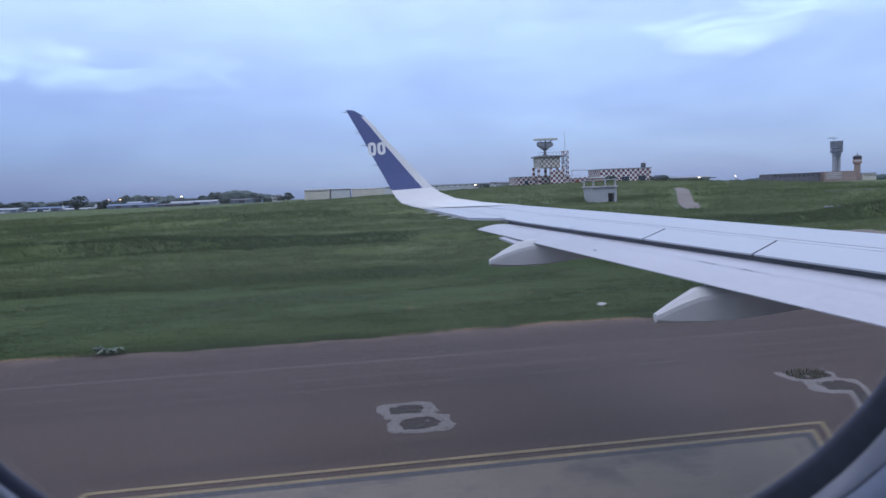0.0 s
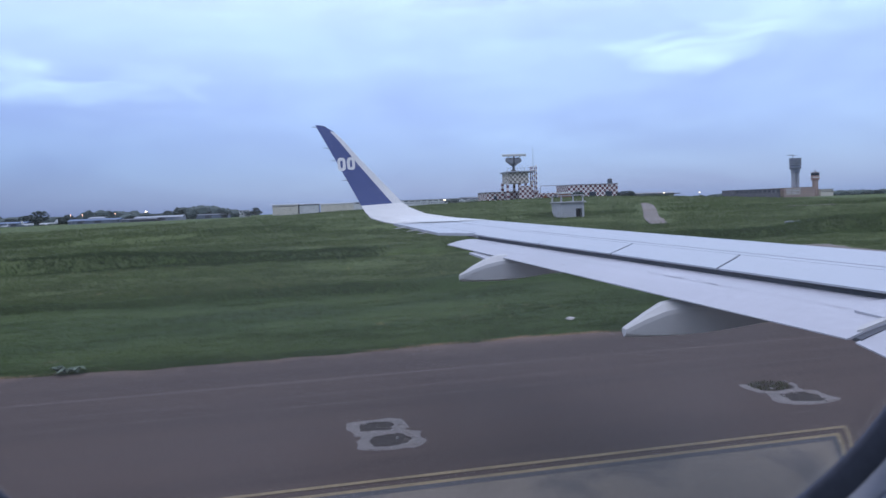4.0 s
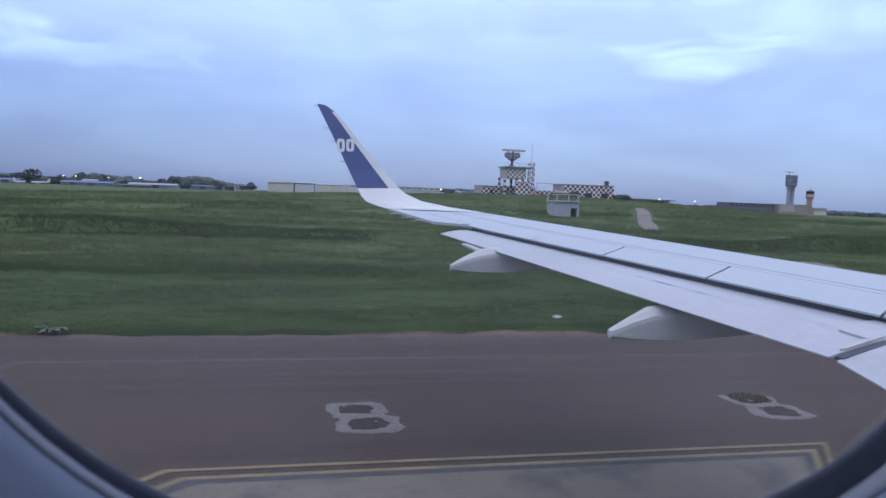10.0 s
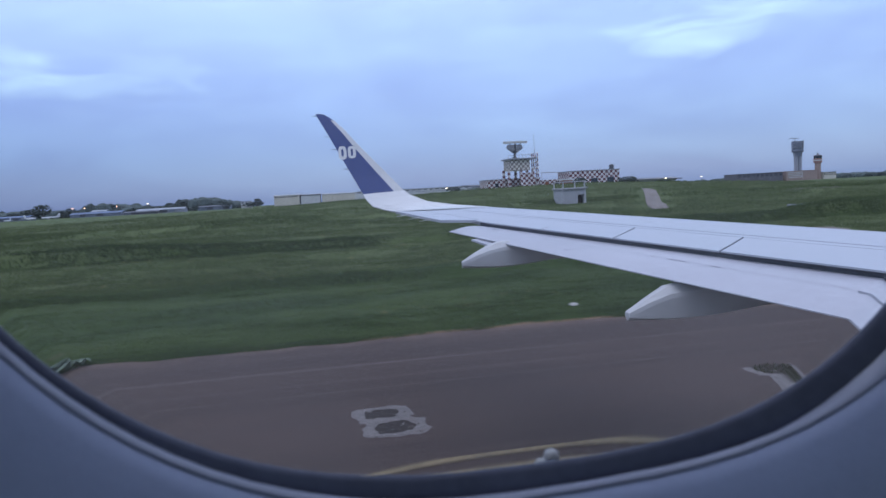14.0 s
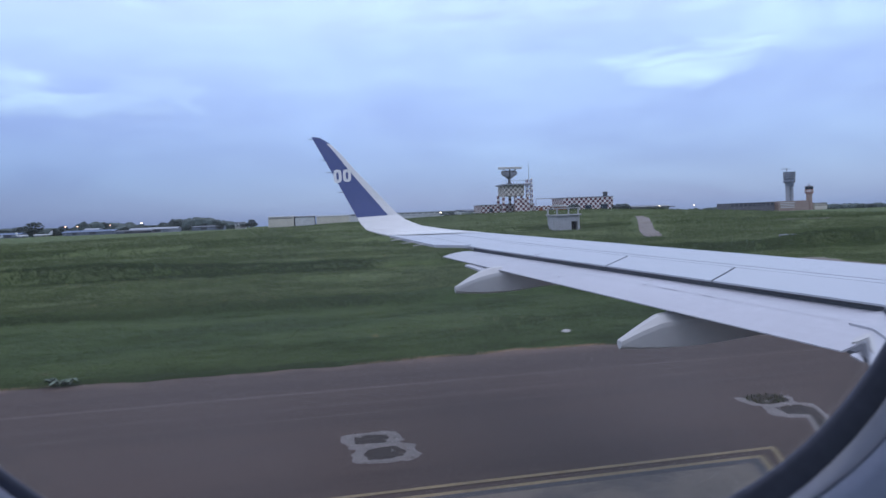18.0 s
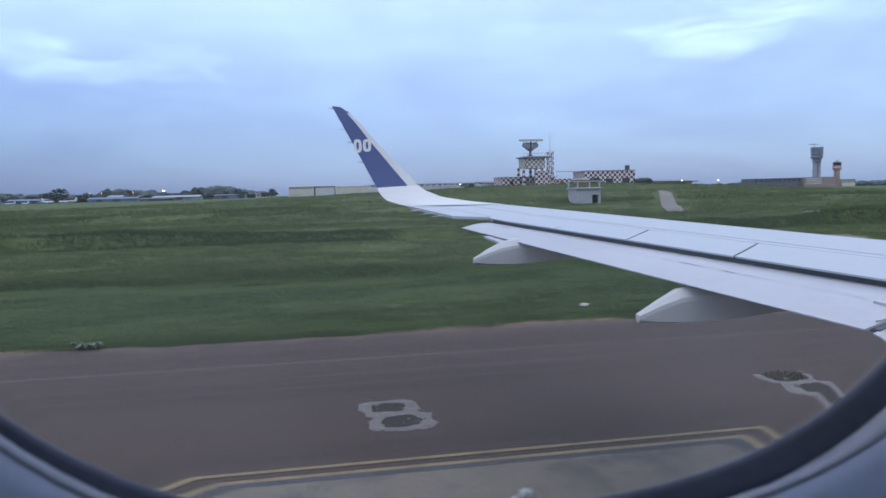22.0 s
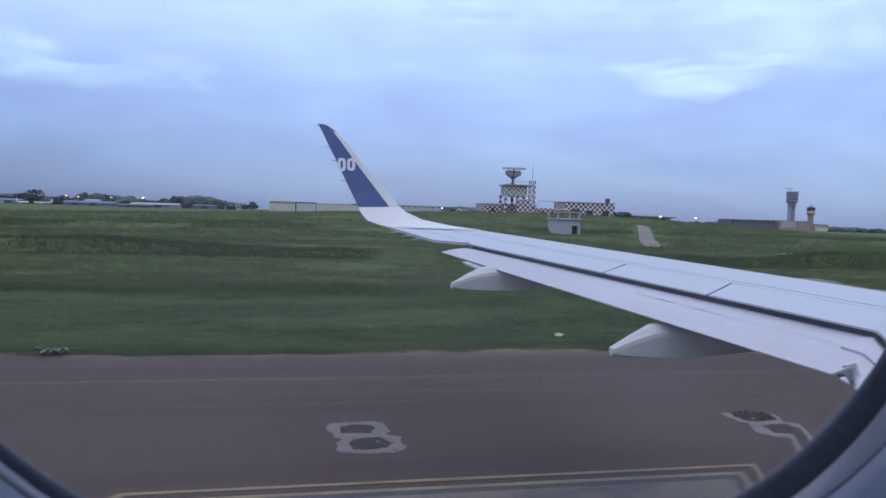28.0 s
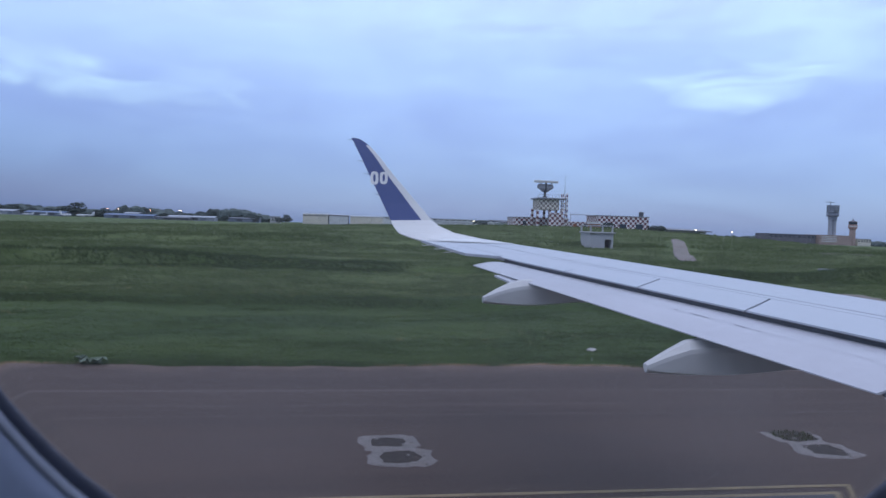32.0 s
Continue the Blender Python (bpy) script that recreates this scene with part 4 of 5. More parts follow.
oval_ring("wall_panel", [(1.0587, WY - 0.0030, *FRAME), (1.0602, WY - 0.0042, *FRAME), (1.069, WY - 0.0062, *FRAME), (1.112, WY - 0.0105, *FRAME), (1.33, WY - 0.022, *FRAME), (1.8, WY - 0.035), (3.6, WY - 0.05)], M_PANEL, "grey plastic cabin wall panel")
g = Geo().lathe(0, 0, [(-0.0017, 0.0003), (-0.0013, 0.0012), (0, 0.0017), (0.0012, 0.0013), (0.0017, 0.0003)], 14)
g.v = [(x + VX, y + VY, z + VZ) for x, y, z in g.v]
g.tube((VX, VY, VZ - 0.0010), (VX, WY - 0.001, VZ - 0.0046), 0.0011, 0.0013, 10)
part("breather_valve", g, M_WHITE, window, "small white breather valve", smooth=True)


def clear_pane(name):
    """Worn acrylic seen at close range: nearly all the light passes; fine scratches and smears scatter a trace of it,
    and an added even veil stands in for haze.
    """
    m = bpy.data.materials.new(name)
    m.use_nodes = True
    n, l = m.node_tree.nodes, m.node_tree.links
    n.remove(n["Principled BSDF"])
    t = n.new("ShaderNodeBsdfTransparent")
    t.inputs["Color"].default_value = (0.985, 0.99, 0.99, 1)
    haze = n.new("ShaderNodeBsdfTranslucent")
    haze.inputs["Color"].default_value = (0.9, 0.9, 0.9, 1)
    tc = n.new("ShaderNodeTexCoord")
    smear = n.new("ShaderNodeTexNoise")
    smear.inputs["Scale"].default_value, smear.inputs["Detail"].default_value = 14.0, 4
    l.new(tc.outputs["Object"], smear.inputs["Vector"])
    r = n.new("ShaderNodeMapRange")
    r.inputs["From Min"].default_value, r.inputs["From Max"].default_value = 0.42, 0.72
    # the lower bound is the added veil: it lifts the darks everywhere
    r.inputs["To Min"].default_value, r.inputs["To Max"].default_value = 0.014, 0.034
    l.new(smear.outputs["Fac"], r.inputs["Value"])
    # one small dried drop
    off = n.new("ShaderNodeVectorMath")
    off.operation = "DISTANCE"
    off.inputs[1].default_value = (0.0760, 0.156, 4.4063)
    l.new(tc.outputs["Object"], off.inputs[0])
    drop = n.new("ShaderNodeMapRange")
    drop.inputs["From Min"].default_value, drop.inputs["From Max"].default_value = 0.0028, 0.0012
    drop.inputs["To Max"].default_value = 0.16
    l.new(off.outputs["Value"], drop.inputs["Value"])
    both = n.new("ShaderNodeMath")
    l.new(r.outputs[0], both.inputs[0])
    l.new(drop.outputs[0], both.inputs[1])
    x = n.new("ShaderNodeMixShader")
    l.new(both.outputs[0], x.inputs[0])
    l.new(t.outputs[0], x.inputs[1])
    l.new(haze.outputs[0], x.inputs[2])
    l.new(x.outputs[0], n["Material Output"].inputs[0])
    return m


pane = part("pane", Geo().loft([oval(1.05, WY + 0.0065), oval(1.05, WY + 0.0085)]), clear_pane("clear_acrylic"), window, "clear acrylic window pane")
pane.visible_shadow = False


def wedge_glass(name, ior):
    """A clear prism: it bends the light that passes and gives back none."""
    m = bpy.data.materials.new(name)
    m.use_nodes = True
    n, l = m.node_tree.nodes, m.node_tree.links
    n.remove(n["Principled BSDF"])
    t = n.new("ShaderNodeBsdfRefraction")
    t.inputs["Color"].default_value = (0.985, 0.99, 0.99, 1)
    t.inputs["Roughness"].default_value, t.inputs["IOR"].default_value = 0.0, ior
    l.new(t.outputs[0], n["Material Output"].inputs[0])
    return m


# towards its rim the pane thins out like a prism, which bends what is seen there; built as the wedge that is ground away from it
RIM_FROM, RIM_TO, RIM_SLOPE = 1.013, 1.12, 0.48
RIM_AT = (0.0010, 0.0030)


def ground_away(d):
    """Depth of the bevel d metres outside its start."""
    return 0.00005 + RIM_SLOPE * 0.008 / 1.9 * min(1.4, max(0.0, d / 0.008)) ** 1.9


steps = [RIM_FROM + (RIM_TO - RIM_FROM) * k / 60 for k in range(61)]
g = Geo().loft([oval(q, WY + 0.0066, *RIM_AT, n=440) for q in steps] + [oval(q, WY + 0.0066 + ground_away((q - RIM_FROM) * 0.135), *RIM_AT, n=440) for q in reversed(steps)], caps=False)
rim = part("pane_rim", g, wedge_glass("bevelled_acrylic", 0.9), window, "bevelled clear acrylic rim of the pane", smooth=True)
rim.visible_shadow = False

# daylight that enters by the far side's cabin windows
lamp = new("far_window_daylight", bpy.data.lights.new("far_window_daylight", "AREA"))
lamp.data.shape, lamp.data.size, lamp.data.size_y = "RECTANGLE", 6.0, 0.34
lamp.data.energy, lamp.data.color = 26.0, (0.72, 0.84, 1.0)
lamp.matrix_world = look((0.5, -3.50, 4.55), (0.5, 0, 4.5))

# ---- radar station on the rise ----
RX, RY = 59.0, 207.0
RZ = terrain(63, 207) - 0.1


def put(name, geo, material, parent, label="", smooth=False):
    return part(name, geo, material, parent, label, smooth)


radar = thing("radar_tower", (63, RY, RZ), "radar tower in red and white chequer paint with rotating antenna", "radar tower")
for x in (58.9, 62.9, 66.9):
    for y in (RY, RY + 6):
        put("column", Geo().box(x, x + 0.75, y, y + 0.75, RZ - 0.5, 10.6, 0.05), M_CHECK, radar)
put("cabin", Geo().box(59.5, 66.2, RY - 0.3, RY + 7, 10.3, 13.7, 0.08), M_CHECKFINE, radar, "equipment cabin in dark and cream chequers")
put("platform", Geo().box(58.9, 68.2, RY - 1.2, RY + 7.8, 13.7, 14.15, 0.06), M_CEMENT, radar, "grey platform slab")
put("wall_panel", Geo().box(62.9, 67.7, RY + 0.1, RY + 0.5, 5.0, 9.4, 0.04), M_CHECK, radar)
g = Geo()
for k in range(9):
    x = 59.0 + 9.1 * k / 8
    g.tube((x, RY - 1.1, 14.1), (x, RY - 1.1, 15.1), 0.05, n=5)
g.tube((59.0, RY - 1.1, 15.1), (68.1, RY - 1.1, 15.1), 0.05, n=5)
put("railing", g, M_STEEL, radar, "thin steel railing")
put("pedestal", Geo().lathe(62.3, RY + 3, [(14.1, 0.9), (14.6, 0.8), (14.8, 0.45), (15.9, 0.4), (16.1, 0.8), (16.5, 0.9)], 12), M_DARK, radar, "dark antenna pedestal")
# curved reflector, concave grid seen from behind
rows = []
for j in range(7):
    v = j / 6 - 0.5
    row = []
    for i in range(11):
        u = i / 10 - 0.5
        w = 5.4 * (1.0 - 0.62 * smoothstep(0.05, -0.5, v) - 0.35 * max(0.0, v - 0.2))
        row.append((62.3 + u * w, RY + 2.2 + 2.2 * u * u + 1.2 * v * v, 17.4 + v * 2.5))
    rows.append(row)
g = Geo().loft(rows, closed=False)
g.loft([[(x, y + 0.18, z) for x, y, z in r] for r in rows], closed=False)
put("reflector", g, M_STEEL, radar, "dark curved radar reflector")
put("antenna_bar", Geo().box(58.4, 66.2, RY + 1.6, RY + 2.5, 19.0, 19.75, 0.1), M_PALE, radar, "long pale antenna bar")
g = Geo().tube((62.3, RY + 2.2, 16.4), (62.3, RY + 2.2, 19.0), 0.25)
g.tube((61.2, RY + 2.2, 18.2), (60.2, RY + 2.1, 19.1), 0.1).tube((63.4, RY + 2.2, 18.2), (64.4, RY + 2.1, 19.1), 0.1)
put("antenna_strut", g, M_DARK, radar)
# stair mast
for x in (67.6, 69.0):
    for y in (RY + 0.5, RY + 2.3):
        put("mast_post", Geo().box(x, x + 0.28, y, y + 0.28, RZ - 0.4, 15.6, 0.03), M_CHECK, radar)
for k in range(6):
    z = 5.4 + 1.75 * k
    put("stair_landing", Geo().box(67.5, 69.3, RY + 0.4, RY + 2.6, z, z + 0.22, 0.03), M_CHECK, radar)
    put("mast_brace", Geo().tube((67.7 if k % 2 else 69.1, RY + 0.45, z + 0.1), (69.1 if k % 2 else 67.7, RY + 0.45, z + 1.8), 0.11, n=6), M_CHECK, radar)
put("lightning_rod", Geo().tube((68.4, RY + 1.4, 15.5), (68.4, RY + 1.4, 21.6), 0.09, 0.03, 6), M_STEEL, radar, "tall thin lightning rod")


radar.location.x += 1.5


def chequer_building(name, x0, x1, y0, y1, z0, z1, label, windows=()):
    t = thing(name, ((x0 + x1) / 2, (y0 + y1) / 2, z0), label, "airfield building", "radar station buildings")
    put("wall", Geo().box(x0, x1, y0, y1, z0 - 1, z1, 0.06), M_CHECK, t)
    put("roof", Geo().box(x0 - 0.25, x1 + 0.25, y0 - 0.25, y1 + 0.25, z1, z1 + 0.2, 0.05), M_CEMENT, t, "flat cement roof")
    for a, b, c, d in windows:
        w = put("window", Geo().box(a, b, y0 - 0.06, y0 + 0.1, c, d, 0.02), M_GLASS, t, "dark window opening")
        put("window_frame", Geo().box(a - 0.12, b + 0.12, y0 - 0.10, y0 - 0.02, d, d + 0.15), M_CEMENT, w)
    return t


BY = RY + 7.6
b1 = chequer_building("chequer_building", 55.2, 73.6, BY, BY + 10, RZ, 7.7, "low station building in red and white chequer paint", [(58.0, 59.2, 5.3, 6.5)])
put("side_wing", Geo().box(73.6, 82.4, BY + 1.0, BY + 9, RZ - 1, 6.9, 0.06), M_CHECK, b1, "lower chequered side wing")
put("side_door", Geo().box(75.6, 76.9, BY + 0.88, BY + 1.1, RZ, 6.1, 0.03), M_RUST, b1, "rust-red side door")
put("side_window", Geo().box(79.4, 80.8, BY + 0.90, BY + 1.1, 5.0, 6.2, 0.03), M_GLASS, b1, "dark side window")
for x in (75, 82):
    put("rail_post", Geo().tube((x, BY + 2, 6.8), (x, BY + 2, 9.4), 0.08, n=5), M_STEEL, b1)
put("roof_rail", Geo().tube((75, BY + 2, 9.4), (82, BY + 2, 9.3), 0.09, n=5), M_STEEL, b1, "steel roof rail")
b2 = chequer_building("chequer_building", 80.4, 97.4, RY - 2, RY + 9, RZ + 0.1, 9.0, "chequered red and white station building with dark openings", [(83.0, 84.2, 5.2, 6.8), (87.5, 89.8, 4.9, 6.5), (93.0, 95.4, 4.9, 6.6)])
put("water_tank", Geo().lathe(95.6, RY, [(9.2, 0.75), (10.6, 0.8), (10.75, 0.5), (10.8, 0.1)], 12), M_DARK, b2, "dark roof water tank")
hut = thing("brick_hut", (72, RY - 3, RZ), "small orange brick hut with a white roof", "hut")
put("wall", Geo().box(76.6, 79.6, RY - 6, RY - 3, terrain(77, RY - 5) - 0.5, 6.3, 0.04), M_RUST, hut)
put("roof", Geo().box(76.2, 80.0, RY - 6.4, RY - 2.6, 6.3, 6.75, 0.05), M_WHITE, hut, "white slab roof")

# ---- pump hut beside the track ----
sz = terrain(37, 98) - 0.05
pump = thing("pump_hut", (37.2, 99.5, sz), "weathered grey cement hut with an open dark doorway", "hut")
h1 = sz + 2.35
g = Geo().box(36.0, 38.45, 98, 98.25, sz - 0.4, h1, 0.03).box(39.45, 39.8, 98, 98.25, sz - 0.4, h1, 0.03).box(38.45, 39.45, 98, 98.25, sz + 1.45, h1)
g.box(36.0, 36.25, 98.25, 102, sz - 0.4, h1, 0.03).box(39.55, 39.8, 98.25, 102, sz - 0.4, h1, 0.03).box(36.25, 39.55, 101.75, 102, sz - 0.4, h1)
put("wall", g, M_HUT, pump)
# slab set behind the opening; its dark colour stands in for the shade indoors
put("doorway", Geo().box(38.4, 39.5, 98.9, 99.0, sz - 0.1, sz + 1.5), M_PIT, pump, "dark slab in the open doorway, painted as the shaded inside")
put("roof", Geo().box(35.8, 40.0, 97.7, 102.3, h1, h1 + 0.22, 0.04), M_HUT, pump, "flat cement roof slab")
for x in (36.0, 39.5):
    for y in (97.9, 101.9):
        put("roof_post", Geo().box(x, x + 0.2, y, y + 0.2, h1 + 0.2, h1 + 1.25, 0.02), M_HUT, pump)
put("top_beam", Geo().box(35.9, 39.85, 97.95, 98.15, h1 + 1.1, h1 + 1.25, 0.02), M_HUT, pump)
put("top_beam", Geo().box(35.9, 39.85, 101.9, 102.1, h1 + 1.1, h1 + 1.25, 0.02), M_HUT, pump)
pump.location.x += 1.1

z = terrain(46, 57)
solo("low_wall", Geo().box(44.3, 47.7, 56.9, 57.3, z - 0.4, z + 0.12, 0.04), M_CEMENT, "low weathered cement wall in the grass", "low wall")

# ---- control towers ----
CX, CY = 992.0, 1247.0
ct = thing("control_tower", (CX, CY, 0), "tall raw-cement control tower under construction with a crane", "control tower")
for dx in (-4.2, 4.2):
    put("shaft", Geo().lathe(CX + dx, CY, [(-18, 5.0), (8, 4.4), (44, 4.2), (48, 5.0)], 14), M_CEMENT, ct, smooth=False)
# dark-coloured box fills the crease of the two shafts in place of shade
put("shaft_core", Geo().box(CX - 4, CX + 4, CY - 2, CY + 5, 0, 47, 0.3), M_GLASS, ct, "dark core with the shade between the shafts put into its colour")
put("control_room", Geo().lathe(CX, CY, [(42, 8.2), (50, 8.8), (51, 11.4), (54, 11.6), (55, 10.0), (58, 10.0), (59, 10.9), (72, 11.2), (73, 10.6)], 12), M_RAW, ct, "unfinished control room in dark raw concrete")
for k in range(3):
    put("floor_edge", Geo().lathe(CX, CY, [(59.5 + 4.6 * k, 11.0), (59.7 + 4.6 * k, 11.5), (60.4 + 4.6 * k, 11.5), (60.6 + 4.6 * k, 11.0)], 12), M_CEMENT, ct)
for a in range(8):
    q = 2 * math.pi * (a + 0.5) / 8
    put("scaffold_pole", Geo().tube((CX + 11.7 * math.cos(q), CY + 11.7 * math.sin(q), 50), (CX + 11.7 * math.cos(q), CY + 11.7 * math.sin(q), 74.5), 0.22, n=5), M_DARK, ct)
g = Geo().tube((CX - 6, CY, 71), (CX - 6, CY, 81), 0.5, n=6).tube((CX - 20, CY, 79), (CX + 3, CY, 79), 0.45, n=6).tube((CX - 6, CY, 82), (CX - 18, CY, 79.5), 0.15, n=5)
put("crane", g, M_DARK, ct, "small tower crane on the roof")
OX, OY = CX + 39, CY - 10
old = thing("old_control_tower", (OX, OY, 0), "older cream and red control tower with a glazed cab", "control tower")
put("shaft", Geo().lathe(OX, OY, [(-18, 6.6), (12, 5.8), (26, 5.6), (29, 6.8)], 10), M_TAN, old)
put("gallery", Geo().lathe(OX, OY, [(28, 6.8), (30, 8.2), (37, 8.4), (37.4, 7.6)], 10), M_FADED, old, "faded red gallery ring")
put("band", Geo().lathe(OX, OY, [(32.5, 8.3), (32.7, 8.6), (34.6, 8.6), (34.8, 8.3)], 10), M_PALE, old, "pale band round the gallery")
put("cab", Geo().lathe(OX, OY, [(37.2, 7.2), (42, 8.0), (42.4, 7.8)], 10), M_GLASS, old, "dark glazed cab")
put("roof", Geo().lathe(OX, OY, [(42.4, 8.3), (43.4, 8.1), (45, 4.0), (46, 1.0), (51, 0.15)], 10), M_BRICK, old, "dull brown roof")
old.location.z -= 4.0
ct.location.z -= 1.5


def block(name, x0, x1, y0, y1, z1, wall, label, floors=0, bays=0, roof=M_CEMENT, group=""):
    t = thing(name, ((x0 + x1) / 2, (y0 + y1) / 2, 0), label, "building", group)
    put("wall", Geo().box(x0, x1, y0, y1, -22, z1, 0.2), wall, t)
    put("roof", Geo().box(x0 - 0.6, x1 + 0.6, y0 - 0.6, y1 + 0.6, z1, z1 + 0.8, 0.15), roof, t)
    for f in range(floors):
        z = z1 - 3.2 * (floors - f) + 0.6
        for b in range(bays):
            w = (x1 - x0) / bays
            put("window", Geo().box(x0 + b * w + 0.18 * w, x0 + (b + 1) * w - 0.18 * w, y0 - 0.25, y0 + 0.5, z, z + 1.6, 0.05), M_GLASS, t)
    return t


block("office_building", 838, 941, CY - 20, CY + 25, 9, M_BRICK, "long dark brown airport office building", 2, 10, M_ROOFDARK)
t = block("tower_building", 947, 1018, CY - 24, CY + 20, 9.5, M_TAN, "tan stone base building below the control towers", 0, 0, M_TAN)
for k in range(4):
    put("band", Geo().box(951, 985, CY - 24.6, CY - 23.8, -3.5 + 3.3 * k, -2.0 + 3.3 * k, 0.1), M_PALE, t, "pale window band")
block("annex_building", 1036, 1066, CY - 20, CY + 10, 4, M_BEIGE, "small beige annex building", 2, 5)

# ---- terminal, cargo hall, hangars ----
t = thing("terminal", (390, 930, 0), "long low airport terminal with a pale glazed front and dark roof", "terminal building")
put("wall", Geo().box(222, 530, 925, 985, -14, 9.5, 0.2), M_PALE, t)
put("roof", Geo().add([(215, 918, 11.5), (536, 918, 7.8), (536, 990, 10.5), (215, 990, 14.5), (215, 918, 10), (536, 918, 6.6), (536, 990, 9.3), (215, 990, 13)], [(0, 1, 2, 3), (4, 7, 6, 5), (0, 4, 5, 1), (1, 5, 6, 2), (2, 6, 7, 3), (3, 7, 4, 0)]), M_ROOFDARK, t, "dark sloping roof")
for k in range(27):
    x = 226 + 11 * k
    put("window", Geo().box(x, x + 8.4, 924.6, 925.3, 2.4, 5.6, 0.05), M_GLASS if k % 3 else M_ROOFBLUE, t)
put("pavilion", Geo().lathe(524, 940, [(6, 15), (8.5, 13), (10, 7), (10.4, 2)], 18), M_CEMENT, t, "rounded pale end pavilion")
t = block("cargo_hall", 120, 214, 960, 1010, 8, M_PALE, "pale cargo hall beside the terminal", 0, 0, M_ROOF)
t = block("long_shed", 60, 330, 1240, 1290, 15, M_PALE, "very long white airport building in the distance", 1, 24, M_ROOF)


def hangar(x0, x1, y, z, wall, label, style=""):
    t = thing("hangar", ((x0 + x1) / 2, y, 0), label, "hangar", "distant hangars")
    put("wall", Geo().box(x0, x1, y, y + 40, -4, z, 0.2), wall, t)
    put("roof", Geo().loft([[(x, y - 0.8 + 41.6 * k / 6, z + 2.2 * math.sin(math.pi * k / 6) - 0.2 * (1 - i)) for k in range(7) for i in (0,)] for x in (x0 - 0.8, x1 + 0.8)], closed=False), M_ROOF, t, "low curved sheet roof")
    n = 6
    w = (x1 - x0) / n
    if style == "portal":
        put("door_frame", Geo().box(x0 - 0.2, x0 + 1.2, y - 0.9, y + 0.2, -4, z + 0.6, 0.1), M_BRICK, t, "dark steel door frame")
        put("door_frame", Geo().box(x1 - 1.2, x1 + 0.2, y - 0.9, y + 0.2, -4, z + 0.6, 0.1), M_BRICK, t, "dark steel door frame")
        put("door_beam", Geo().box(x0, x1, y - 0.9, y + 0.2, z - 0.9, z + 0.5, 0.1), M_BRICK, t, "dark steel door beam")
    for k in range(n):
        put("door_leaf", Geo().box(x0 + k * w + 0.5, x0 + (k + 1) * w - 0.3, y - 0.5, y + 0.3, -1, z * 0.70, 0.08), wall, t)
    if style == "band":
        put("window_band", Geo().box(x0 + 1, x1 - 2, y - 0.35, y + 0.3, z * 0.78, z * 0.86, 0.05), M_BRICK, t, "narrow dark window band")
    return t


hangar(-67, -27, 1105, 14.5, M_BEIGE, "beige hangar with tall doors and a window band", "band")
hangar(-26, 7, 1108, 13.5, M_PALE, "grey hangar with a dark door frame", "portal")
hangar(9, 62, 1106, 13.0, M_BEIGE, "long beige hangar beside the far apron")
block("small_building", -118, -102, 1100, 1112, 8, M_PALE, "small white airport building", 1, 3)


def shed(x0, x1, y, eaves, ridge, wall, roof, label):
    """Long low shed with a shallow pitched sheet roof and roller doors."""
    t = thing("apron_building", ((x0 + x1) / 2, y, 0), label, "building", "apron buildings")
    put("wall", Geo().box(x0, x1, y, y + 26, -6, eaves, 0.15), wall, t)
    g = Geo().loft([[(x, y - 1.2, eaves - 0.3), (x, y + 13, ridge), (x, y + 27.2, eaves - 0.3), (x, y + 13, ridge - 0.5)] for x in (x0 - 1, x1 + 1)])
    put("roof", g, roof, t)
    n = max(2, int((x1 - x0) / 9))
    w = (x1 - x0) / n
    for k in range(n):
        if k % 3 != 2:
            put("roller_door", Geo().box(x0 + k * w + 1.2, x0 + (k + 1) * w - 1.2, y - 0.2, y + 0.3, -1, eaves * 0.72, 0.05), M_ROOFDARK if k % 2 else M_RAW, t)
    return t


for x0, x1, y, eaves, ridge, w, r, label in (
        (-316, -254, 945, 2.8, 4.8, M_RAW, M_ROOFBLUE, "long low apron shed with a blue sheet roof"),
        (-303, -285, 985, 5.5, 7.2, M_CEMENT, M_ROOF, "small white shed with a pale roof"),
        (-236, -176, 950, 3.2, 5.2, M_CEMENT, M_ROOF, "long white apron shed with a pale sheet roof"),
        (-246, -204, 925, 1.6, 2.8, M_BRICK, M_ROOFDARK, "low dark apron shed"),
        (-168, -124, 1010, 3.6, 5.0, M_RAW, M_ROOFDARK, "grey apron shed with a dark roof"),
        (-420, -372, 960, 3.0, 4.8, M_RAW, M_ROOFBLUE, "low apron shed with a blue sheet roof"),
        (-505, -440, 975, 3.4, 5.4, M_CEMENT, M_ROOF, "long white apron shed"),
        (-640, -560, 990, 4.5, 7.0, M_CEMENT, M_ROOFDARK, "grey apron shed with a dark roof")):
    shed(x0, x1, y, eaves, ridge, w, r, label)


